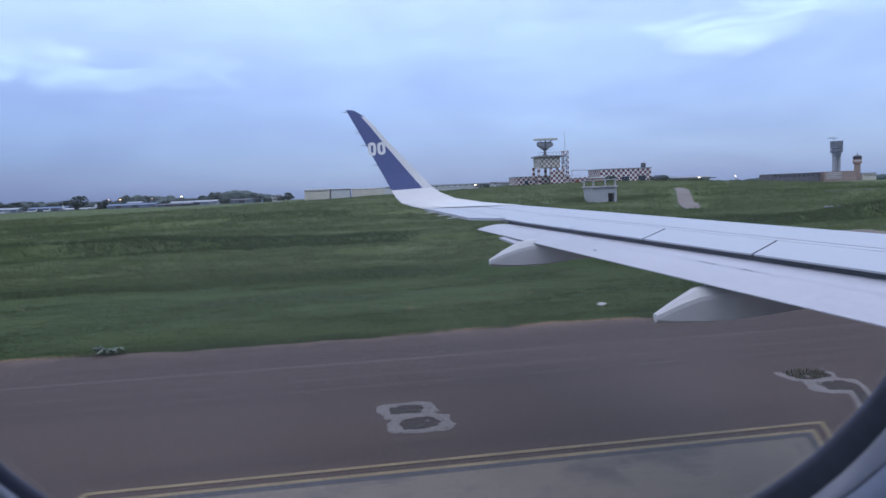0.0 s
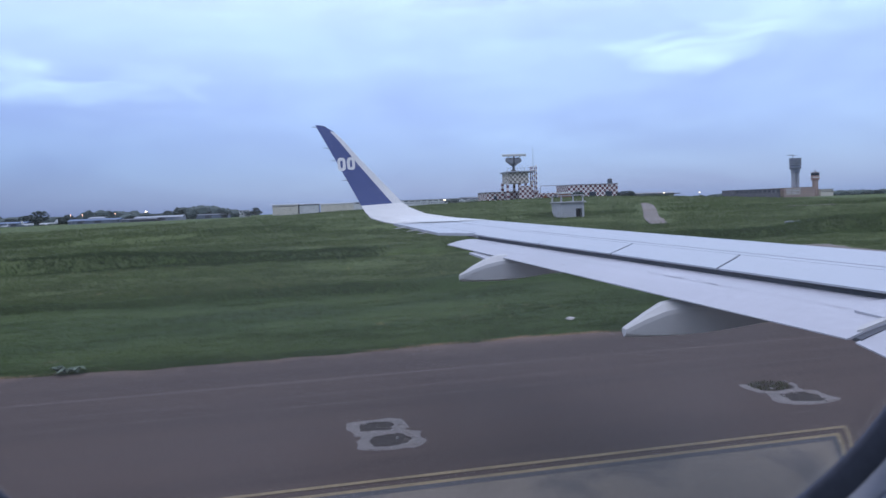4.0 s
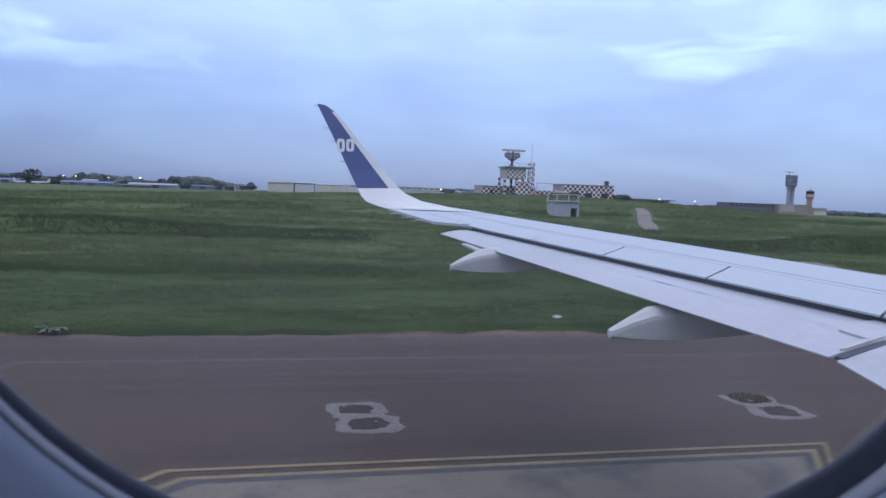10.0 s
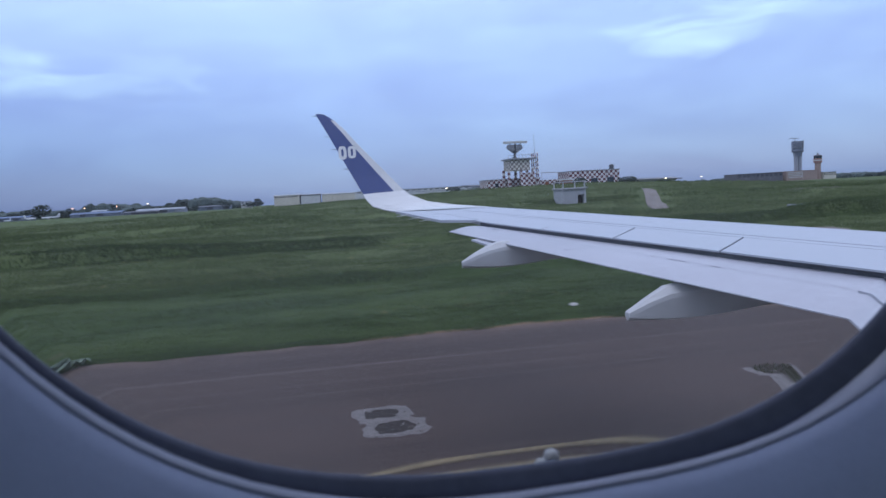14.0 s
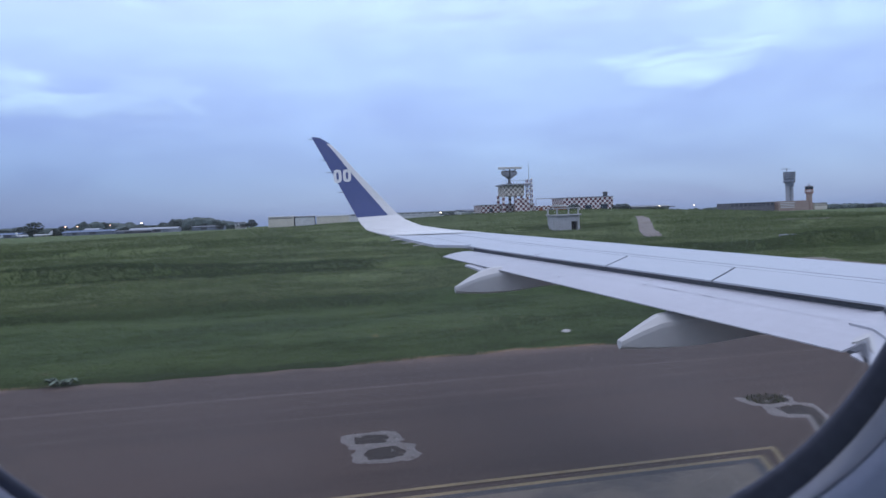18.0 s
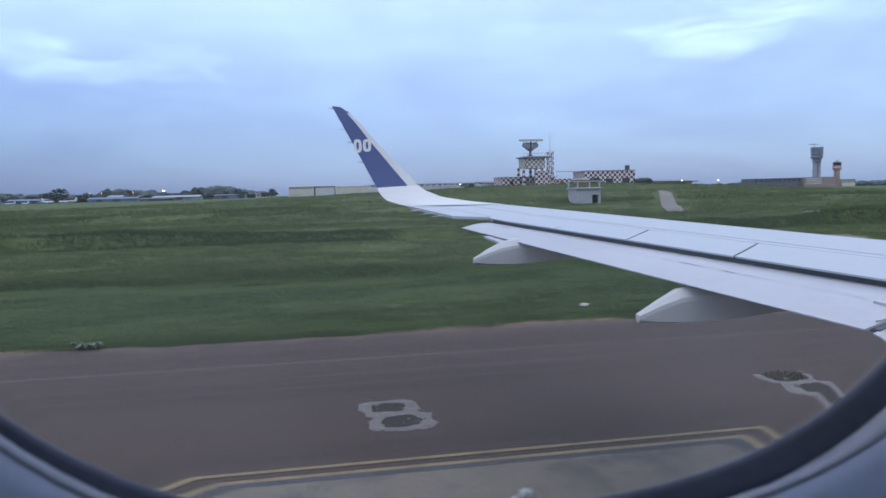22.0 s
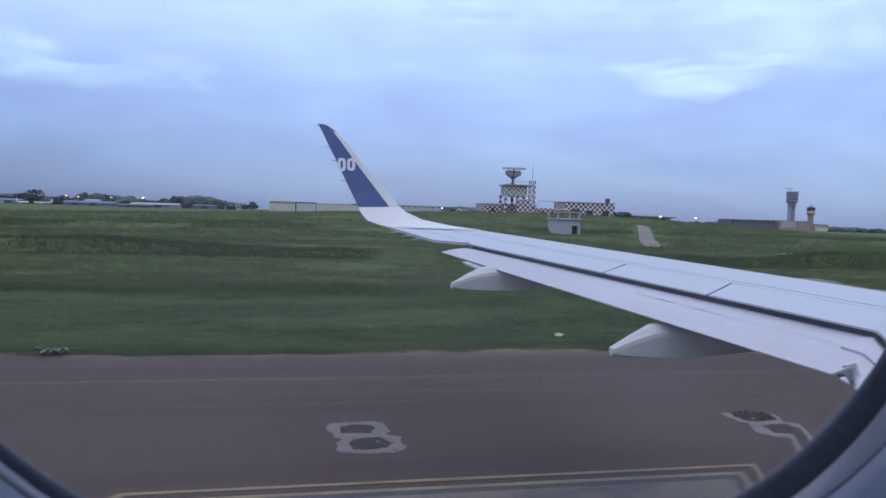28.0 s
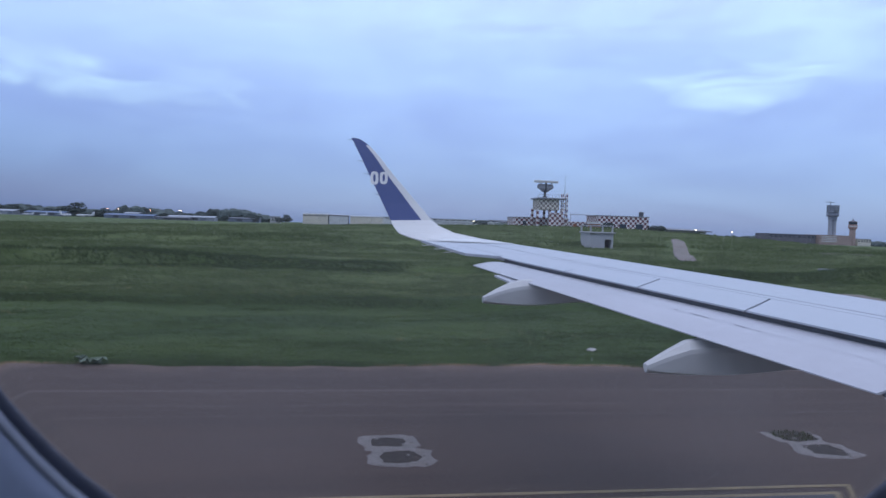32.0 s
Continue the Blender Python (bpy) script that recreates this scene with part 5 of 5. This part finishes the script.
# ---- parked airliners ----
def jet(fin_mat):
    t = thing("parked_airliner", (0, 0, 0), "white parked airliner on the distant apron", "airliner", "parked airliners")
    prof = [(-16, 0.2), (-15, 1.1), (-12.5, 1.8), (-8, 1.95), (8, 1.95), (13, 1.3), (17.5, 0.35)]
    g = Geo().loft([[(x, r * math.cos(2 * math.pi * k / 12), 3.6 + (0.7 if x > 10 else 0) * (x - 10) / 8 + r * math.sin(2 * math.pi * k / 12)) for k in range(12)] for x, r in prof])
    part("fuselage", g, M_JET, t, smooth=True)
    part("fin", Geo().loft([[(x0, -0.2, z), (x1, -0.2, z), (x1, 0.2, z), (x0, 0.2, z)] for x0, x1, z in ((10.5, 16.5, 5.2), (14.2, 17.6, 11.6))]), fin_mat, t, "painted tail fin")
    for s in (-1, 1):
        part("wing", Geo().loft([[(x0, s * y, z), (x1, s * y, z), (x1, s * y, z + th), (x0, s * y, z + th)] for x0, x1, y, z, th in ((-4, 3, 1.5, 2.6, 0.7), (4.5, 6, 16.5, 4.2, 0.25))]), M_JET, t)
        part("tailplane", Geo().loft([[(x0, s * y, z), (x1, s * y, z), (x1, s * y, z + 0.3), (x0, s * y, z + 0.3)] for x0, x1, y, z in ((13, 16.5, 0.6, 4.6), (16, 17.5, 6, 5.0))]), M_JET, t)
        part("engine", Geo().loft([[(x, s * 5.6 + r * math.cos(2 * math.pi * k / 10), 1.9 + r * math.sin(2 * math.pi * k / 10)) for k in range(10)] for x, r in ((-5, 0.9), (-4, 1.1), (-1, 0.9), (0, 0.5))]), M_JET, t)
        part("main_gear", Geo().box(1, 2, s * 3 - 0.3, s * 3 + 0.3, 0, 2.6, 0.05), M_DARK, t)
    part("nose_gear", Geo().box(-12, -11.4, -0.2, 0.2, 0, 2.2, 0.05), M_DARK, t)
    return t


j1, j2 = jet(M_JET), jet(M_WHITE)
rng = random.Random(4)
spots = [(-318, 885, 20), (-346, 900, 150), (-368, 890, 75), (-392, 905, 30), (-420, 890, 160), (-452, 900, 60), (-486, 905, 15), (-520, 890, 70)]
placed = {}
for k, (x, y, r) in enumerate(spots):
    proto = j2 if k % 4 == 1 else j1
    m = pose(x, y, terrain(x, y), 0, 0, r) @ Matrix.Diagonal((0.62, 0.62, 0.62, 1))
    if proto.name not in placed:
        proto.matrix_basis = m
        placed[proto.name] = True
    else:
        copy_thing(proto, m)
for k, (x, y, r, f) in enumerate(((250, 860, 170, 1), (300, 870, 10, 0), (336, 875, 165, 0))):
    copy_thing(j2 if f else j1, pose(x, y, terrain(x, y), 0, 0, r))


# ---- flood-light masts ----
def mast(h, lit, big):
    t = thing("light_mast", (0, 0, 0), "tall floodlight mast with lit lamps" if lit else "tall dark floodlight mast", "light mast", "airfield light masts")
    part("pole", Geo().tube((0, 0, -1), (0, 0, h), 0.35, 0.2, 7), M_STEEL, t)
    part("cross_arm", Geo().box(-1.6, 1.6, -0.2, 0.2, h - 0.3, h + 0.1, 0.04), M_STEEL, t)
    for x in ((-0.6, 0.6) if big else (0.0,)):
        part("lamp", Geo().lathe(x, -0.5, [(h - 0.8, 0.2), (h - 0.5, 0.5), (h - 0.1, 0.5), (h + 0.2, 0.2)], 10), (M_LAMP if big else M_LAMPRED) if lit else M_DARK, t, "glowing lamp" if lit else "")
    return t


m1, m2, m3 = mast(13, True, True), mast(12, True, False), mast(14, True, True)
for proto, pts in ((m1, [(-216, 930), (180, 930), (345, 900), (-520, 930)]),
                   (m2, [(-307, 930), (-293, 930), (-254, 930), (95, 1050), (255, 905), (400, 905)]),
                   (m3, [(505, 910), (562, 910)])):
    for k, (x, y) in enumerate(pts):
        m = pose(x, y, terrain(x, y))
        if k == 0:
            proto.matrix_basis = m
        else:
            copy_thing(proto, m)


# ---- trees ----
def tree(seed, h, spread):
    r = random.Random(seed)
    t = thing("tree", (0, 0, 0), "dark green broad-crowned tree on the airfield edge", "tree", "distant trees")
    g = Geo().tube((0, 0, -0.5), (0.2, 0, h * 0.45), 0.45, 0.28, 7)
    for k in range(5):
        a = 6.28 * k / 5 + r.uniform(-0.4, 0.4)
        g.tube((0.1, 0, h * 0.35), (spread * 0.5 * math.cos(a), spread * 0.5 * math.sin(a), h * r.uniform(0.6, 0.8)), 0.2, 0.07, 5)
    part("trunk", g, M_BARK, t)
    g = Geo()
    for k in range(150):
        a, q = r.uniform(0, 6.28), math.sqrt(r.random())
        zz = r.uniform(-1, 1)
        px = spread * q * math.cos(a) * math.sqrt(max(0.05, 1 - zz * zz * 0.8))
        py = spread * q * math.sin(a) * math.sqrt(max(0.05, 1 - zz * zz * 0.8))
        pz = h * 0.66 + zz * h * 0.33 + r.uniform(-0.5, 0.5)
        s = r.uniform(0.45, 1.25)
        o = [(px + s * dx * r.uniform(0.6, 1.3), py + s * dy * r.uniform(0.6, 1.3), pz + s * dz * r.uniform(0.5, 1.1)) for dx, dy, dz in ((1, 0, 0), (0, 1, 0), (-1, 0, 0), (0, -1, 0), (0, 0, 1), (0, 0, -1))]
        g.add(o, [(0, 1, 4), (1, 2, 4), (2, 3, 4), (3, 0, 4), (1, 0, 5), (2, 1, 5), (3, 2, 5), (0, 3, 5)])
    part("crown", g, M_LEAF, t)
    return t


protos = [tree(1, 12, 7.5), tree(2, 10, 8.5), tree(3, 15, 7.0), tree(5, 9, 9.5)]
rng = random.Random(9)
used = set()
for k in range(150):
    if k < 92:
        x, y = -900 + 9.3 * k + rng.uniform(-9, 9), rng.uniform(985, 1110)
        if -72 < x < 66:
            continue
    else:
        x, y = 560 + 17 * (k - 92) + rng.uniform(-7, 7), rng.uniform(1270, 1420)
        if 850 < x < 1100:
            y += 60
    i = rng.randrange(4)
    s = rng.uniform(0.7, 1.2) * (0.7 if k >= 92 else 0.85 + 0.75 * smoothstep(0.4, 0.75, 0.5 + 0.9 * noise.noise((x * 0.017, 4.0, 2.0))))
    m = pose(x, y, terrain(x, y) - 0.3, 0, 0, rng.uniform(0, 360)) @ Matrix.Diagonal((s, s, s * rng.uniform(0.8, 1.1), 1))
    if i not in used:
        used.add(i)
        protos[i].matrix_basis = m
    else:
        copy_thing(protos[i], m)
# shrubs by the station
for x, y, s in ((82.5, 203.5, 0.26), (99.2, 204, 0.30), (101, 205, 0.24), (80.5, 203, 0.2), (44, 214, 0.22)):
    c = copy_thing(protos[3], pose(x, y, terrain(x, y) - 0.6, 0, 0, x * 40) @ Matrix.Diagonal((s, s, s, 1)))
    tagged(c, "dark green shrub beside the radar station", "shrub", "station shrubs")
    c.name = "shrub"
# far town and woods on the skyline
for sign, x0, x1 in ((-1, -2300, -150), (1, 620, 2600)):
    g = Geo()
    rng = random.Random(17)
    for k in range(900):
        x, y = rng.uniform(x0, x1), rng.uniform(1450, 1750) if sign > 0 else rng.uniform(1140, 1380)
        hh = 9 + 9 * (0.5 + noise.noise((x * 0.006, 2, sign))) * rng.uniform(0.6, 1.2)
        if sign < 0:
            hh = 11 + 11 * smoothstep(0.35, 0.8, 0.5 + 0.9 * noise.noise((x * 0.013, 2, 5))) * rng.uniform(0.7, 1.1)
        s = rng.uniform(8, 17)
        zg = terrain(x, y)
        turn, rings = rng.uniform(0, 1), []
        for lift, wide in ((-0.3, 0.9), (0.45, 1.0), (0.82, 0.72), (1.0, 0.28)):
            rings.append([(x + s * wide * rng.uniform(0.8, 1.2) * math.cos(turn + 1.047 * q), y + s * wide * rng.uniform(0.8, 1.2) * math.sin(turn + 1.047 * q), zg + hh * lift * rng.uniform(0.93, 1.07)) for q in range(6)])
        g.loft(rings)
    solo("far_woods", g, M_LEAF, "dark woods along the far horizon", "woods", "stuff")


# ---- grass clumps and weeds over the field ----
TRACK = [(33.2, 20.6), (34.4, 30), (35.8, 44)], [(41.6, 76), (44.2, 82), (47.9, 90), (53.7, 101.5), (62.0, 118), (64.4, 124)]


def on_track(x, y):
    for line in TRACK:
        for (x0, y0), (x1, y1) in zip(line, line[1:]):
            if y0 <= y <= y1:
                return abs(x - (x0 + (x1 - x0) * (y - y0) / (y1 - y0))) < 1.5 + 0.006 * y
    return False


def clump_field(name, count, xr, yr, hr, wr, material, label, seed, keep=None, blades=4, lean=0.25, inset=0.11):
    """Blades in clumps; each is shaded with the soft normal of the sward as a whole."""
    r = random.Random(seed)
    V, F, N = [], [], []
    for k in range(count):
        y = yr[0] + (yr[1] - yr[0]) * r.random() ** 1.7
        half = 0.95 * y
        x = r.uniform(max(xr[0], -0.55 * y - 6), min(xr[1], half + 6))
        if y < edge(x) + inset * (1 + r.random()):
            continue
        if keep and not keep(x, y, r):
            continue
        if on_track(x, y):
            continue
        z = terrain(x, y) - 0.03
        sx, sy = (terrain(x + 0.25, y) - z - 0.03) * 4, (terrain(x, y + 0.25) - z - 0.03) * 4
        sx, sy = max(-1.0, min(1.0, sx)), max(-1.0, min(1.0, sy))
        grow = 1 + min(2.0, max(0.0, (y - 25) * 0.02))
        for b in range(blades):
            a = r.uniform(0, 6.283)
            h = r.uniform(*hr) * grow ** 0.4
            w = r.uniform(*wr) * grow
            bx, by = x + r.uniform(-9, 9) * w, y + r.uniform(-4, 4) * w
            dx, dy = w * (0.4 + 0.6 * abs(math.cos(a))), math.sin(a) * w * 0.25
            lx, ly = r.uniform(-0.9, 0.9) * h, r.uniform(-0.6, 0.6) * h
            i = len(V)
            tilt = Vector((r.uniform(-0.22, 0.22) - 1.3 * sx, -lean + r.uniform(-0.22, 0.22) - 1.3 * sy, 1.0)).normalized()
            N += [tilt] * 4
            V += [(bx - dx, by - dy, z), (bx + dx, by + dy, z), (bx + lx * 0.4 + dx * 0.7, by + ly * 0.4 + dy * 0.7, z + h * 0.65), (bx + lx, by + ly, z + h)]
            F += [(i, i + 1, i + 2), (i, i + 2, i + 3) if lx < 4.2 * dx else (i, i + 3, i + 2)]
    me = bpy.data.meshes.new(name)
    me.from_pydata(V, [], F)
    me.materials.append(material)
    me.polygons.foreach_set("use_smooth", [True] * len(me.polygons))
    me.update()
    me.normals_split_custom_set_from_vertices(N)
    return tagged(new(name, me), label, "grass", "", "stuff")


def weedy(x, y, r):
    return noise.noise((x * 0.05, y * 0.13 + 0.6 * noise.noise((x * 0.04, y * 0.06, 2)), 11)) + 0.4 * noise.noise((x * 0.16, y * 0.4, 3)) > -0.05 + 0.3 * r.random()


clump_field("grass", 75000, (-60, 90), (20.4, 39), (0.035, 0.09), (0.009, 0.022), M_GRASS, "short green airfield grass beside the pavement", 21, blades=3)
clump_field("grass", 60000, (-70, 100), (36.6, 80), (0.04, 0.12), (0.014, 0.032), M_MEADOW, "lighter meadow grass beyond the mown strip", 27, blades=3)
clump_field("grass", 45000, (-150, 220), (70, 215), (0.05, 0.15), (0.025, 0.06), M_MEADOW, "rough green grass on the rise", 22, blades=3)
clump_field("weeds", 26000, (-70, 110), (36, 110), (0.06, 0.18), (0.010, 0.026), M_WEED, "tall dark weeds in drifts", 23, weedy)
clump_field("weeds", 14000, (-150, 220), (70, 215), (0.15, 0.4), (0.025, 0.06), M_WEED, "dark weed thickets on the rise", 24, weedy, blades=3)


def on_bank(k, back, front, least):
    def keep(x, y, r):
        d = y - bank_line(k, x)
        return -back < d < front + 0.6 * r.random() and noise.noise((x * 0.06, k * 7.0, 5)) > least + 0.25 * r.random()
    return keep


clump_field("weeds", 40000, (-50, 60), (31, 37.5), (0.08, 0.22), (0.010, 0.026), M_TUSSOCK, "low weeds along a bank in the meadow", 26, on_bank(1, 0.4, 0.4, -0.35), lean=0.7)
clump_field("weeds", 60000, (-70, 100), (51, 62), (0.12, 0.34), (0.014, 0.034), M_TUSSOCK, "dark rank weeds along the far bank", 28, on_bank(2, 1.1, 0.9, -0.6), lean=1.1)
clump_field("weeds", 30000, (-90, 110), (94, 108), (0.15, 0.45), (0.016, 0.036), M_WEED, "dark rank weeds on the rise", 29, on_bank(3, 1.2, 1.0, -0.1), lean=1.0)
clump_field("dry_grass", 2500, (-60, 90), (20.5, 70), (0.06, 0.2), (0.010, 0.02), M_DRYGRASS, "scattered dry grass tufts", 25, lambda x, y, r: noise.noise((x * 0.1, y * 0.3, 31)) > 0.2, blades=3)


def tussock_field(name, count, yr, long, high, width, material, label, seed, per=30):
    """Rounded tufts of longer grass; each blade is shaded by the roundness of its tuft."""
    r = random.Random(seed)
    V, F, N = [], [], []
    for k in range(count):
        y = yr[0] + (yr[1] - yr[0]) * r.random() ** 1.5
        x = r.uniform(-0.5 * y - 6, 0.95 * y + 6)
        drift = noise.noise((x * 0.05, y * 0.16, 41)) + 0.6 * noise.noise((x * 0.2, y * 0.5, 43))
        if drift < -0.05 + 0.3 * r.random() - 0.15 or y < edge(x) + 0.4 or on_track(x, y):
            continue
        grow = 1 + min(2.0, max(0.0, (y - 25) * 0.02))
        a, h = r.uniform(*long) * grow ** 0.7, r.uniform(*high) * grow ** 0.5
        b = a * r.uniform(0.25, 0.45)
        for q in range(per):
            t, d = r.uniform(0, 6.283), math.sqrt(r.random())
            u, v = d * math.cos(t), d * math.sin(t)
            bx, by = x + a * u, y + b * v
            z = terrain(bx, by) - 0.03
            hh = h * (0.35 + 0.65 * math.sqrt(1 - d * d)) * r.uniform(0.8, 1.2)
            w = r.uniform(*width) * grow
            lx, ly = r.uniform(-0.5, 0.5) * hh + 0.3 * u * hh, r.uniform(-0.3, 0.3) * hh + 0.3 * v * hh
            i = len(V)
            low = Vector((0.4 * u, 0.7 * v - 0.25, 0.9)).normalized()
            top = Vector((0.4 * u, 0.6 * v - 0.15, 1.0)).normalized()
            N += [low, low, top, top]
            V += [(bx - w, by, z), (bx + w, by, z), (bx + lx * 0.5 + w * 0.7, by + ly * 0.5, z + hh * 0.65), (bx + lx, by + ly, z + hh)]
            F += [(i, i + 1, i + 2), (i, i + 2, i + 3) if lx < 7 * w else (i, i + 3, i + 2)]
    me = bpy.data.meshes.new(name)
    me.from_pydata(V, [], F)
    me.materials.append(material)
    me.polygons.foreach_set("use_smooth", [True] * len(me.polygons))
    me.update()
    me.normals_split_custom_set_from_vertices(N)
    return tagged(new(name, me), label, "grass", "", "stuff")


tussock_field("tussocks", 8000, (21, 42), (0.25, 0.9), (0.05, 0.12), (0.010, 0.022), M_GRASS, "low green tussocks in the mown grass", 51)
tussock_field("tussocks", 2300, (40, 110), (0.4, 1.5), (0.12, 0.32), (0.012, 0.026), M_WEED, "green tussocks scattered over the meadow", 53, per=34)


def fringe(x, y, r):
    dense = smoothstep(-0.18, 0.32, noise.noise((x * 0.11, 5.5, 61)) + 0.5 * noise.noise((x * 0.5, 2.5, 63)))
    return y < edge(x) + 0.55 * r.random() ** 1.5 and r.random() < dense


clump_field("fringe_grass", 420000, (-26, 46), (20.1, 21.9), (0.03, 0.085), (0.008, 0.018), M_TUSSOCK, "dark grass fringe hanging over the pavement edge", 57, fringe, blades=3, lean=0.8, inset=0.0)
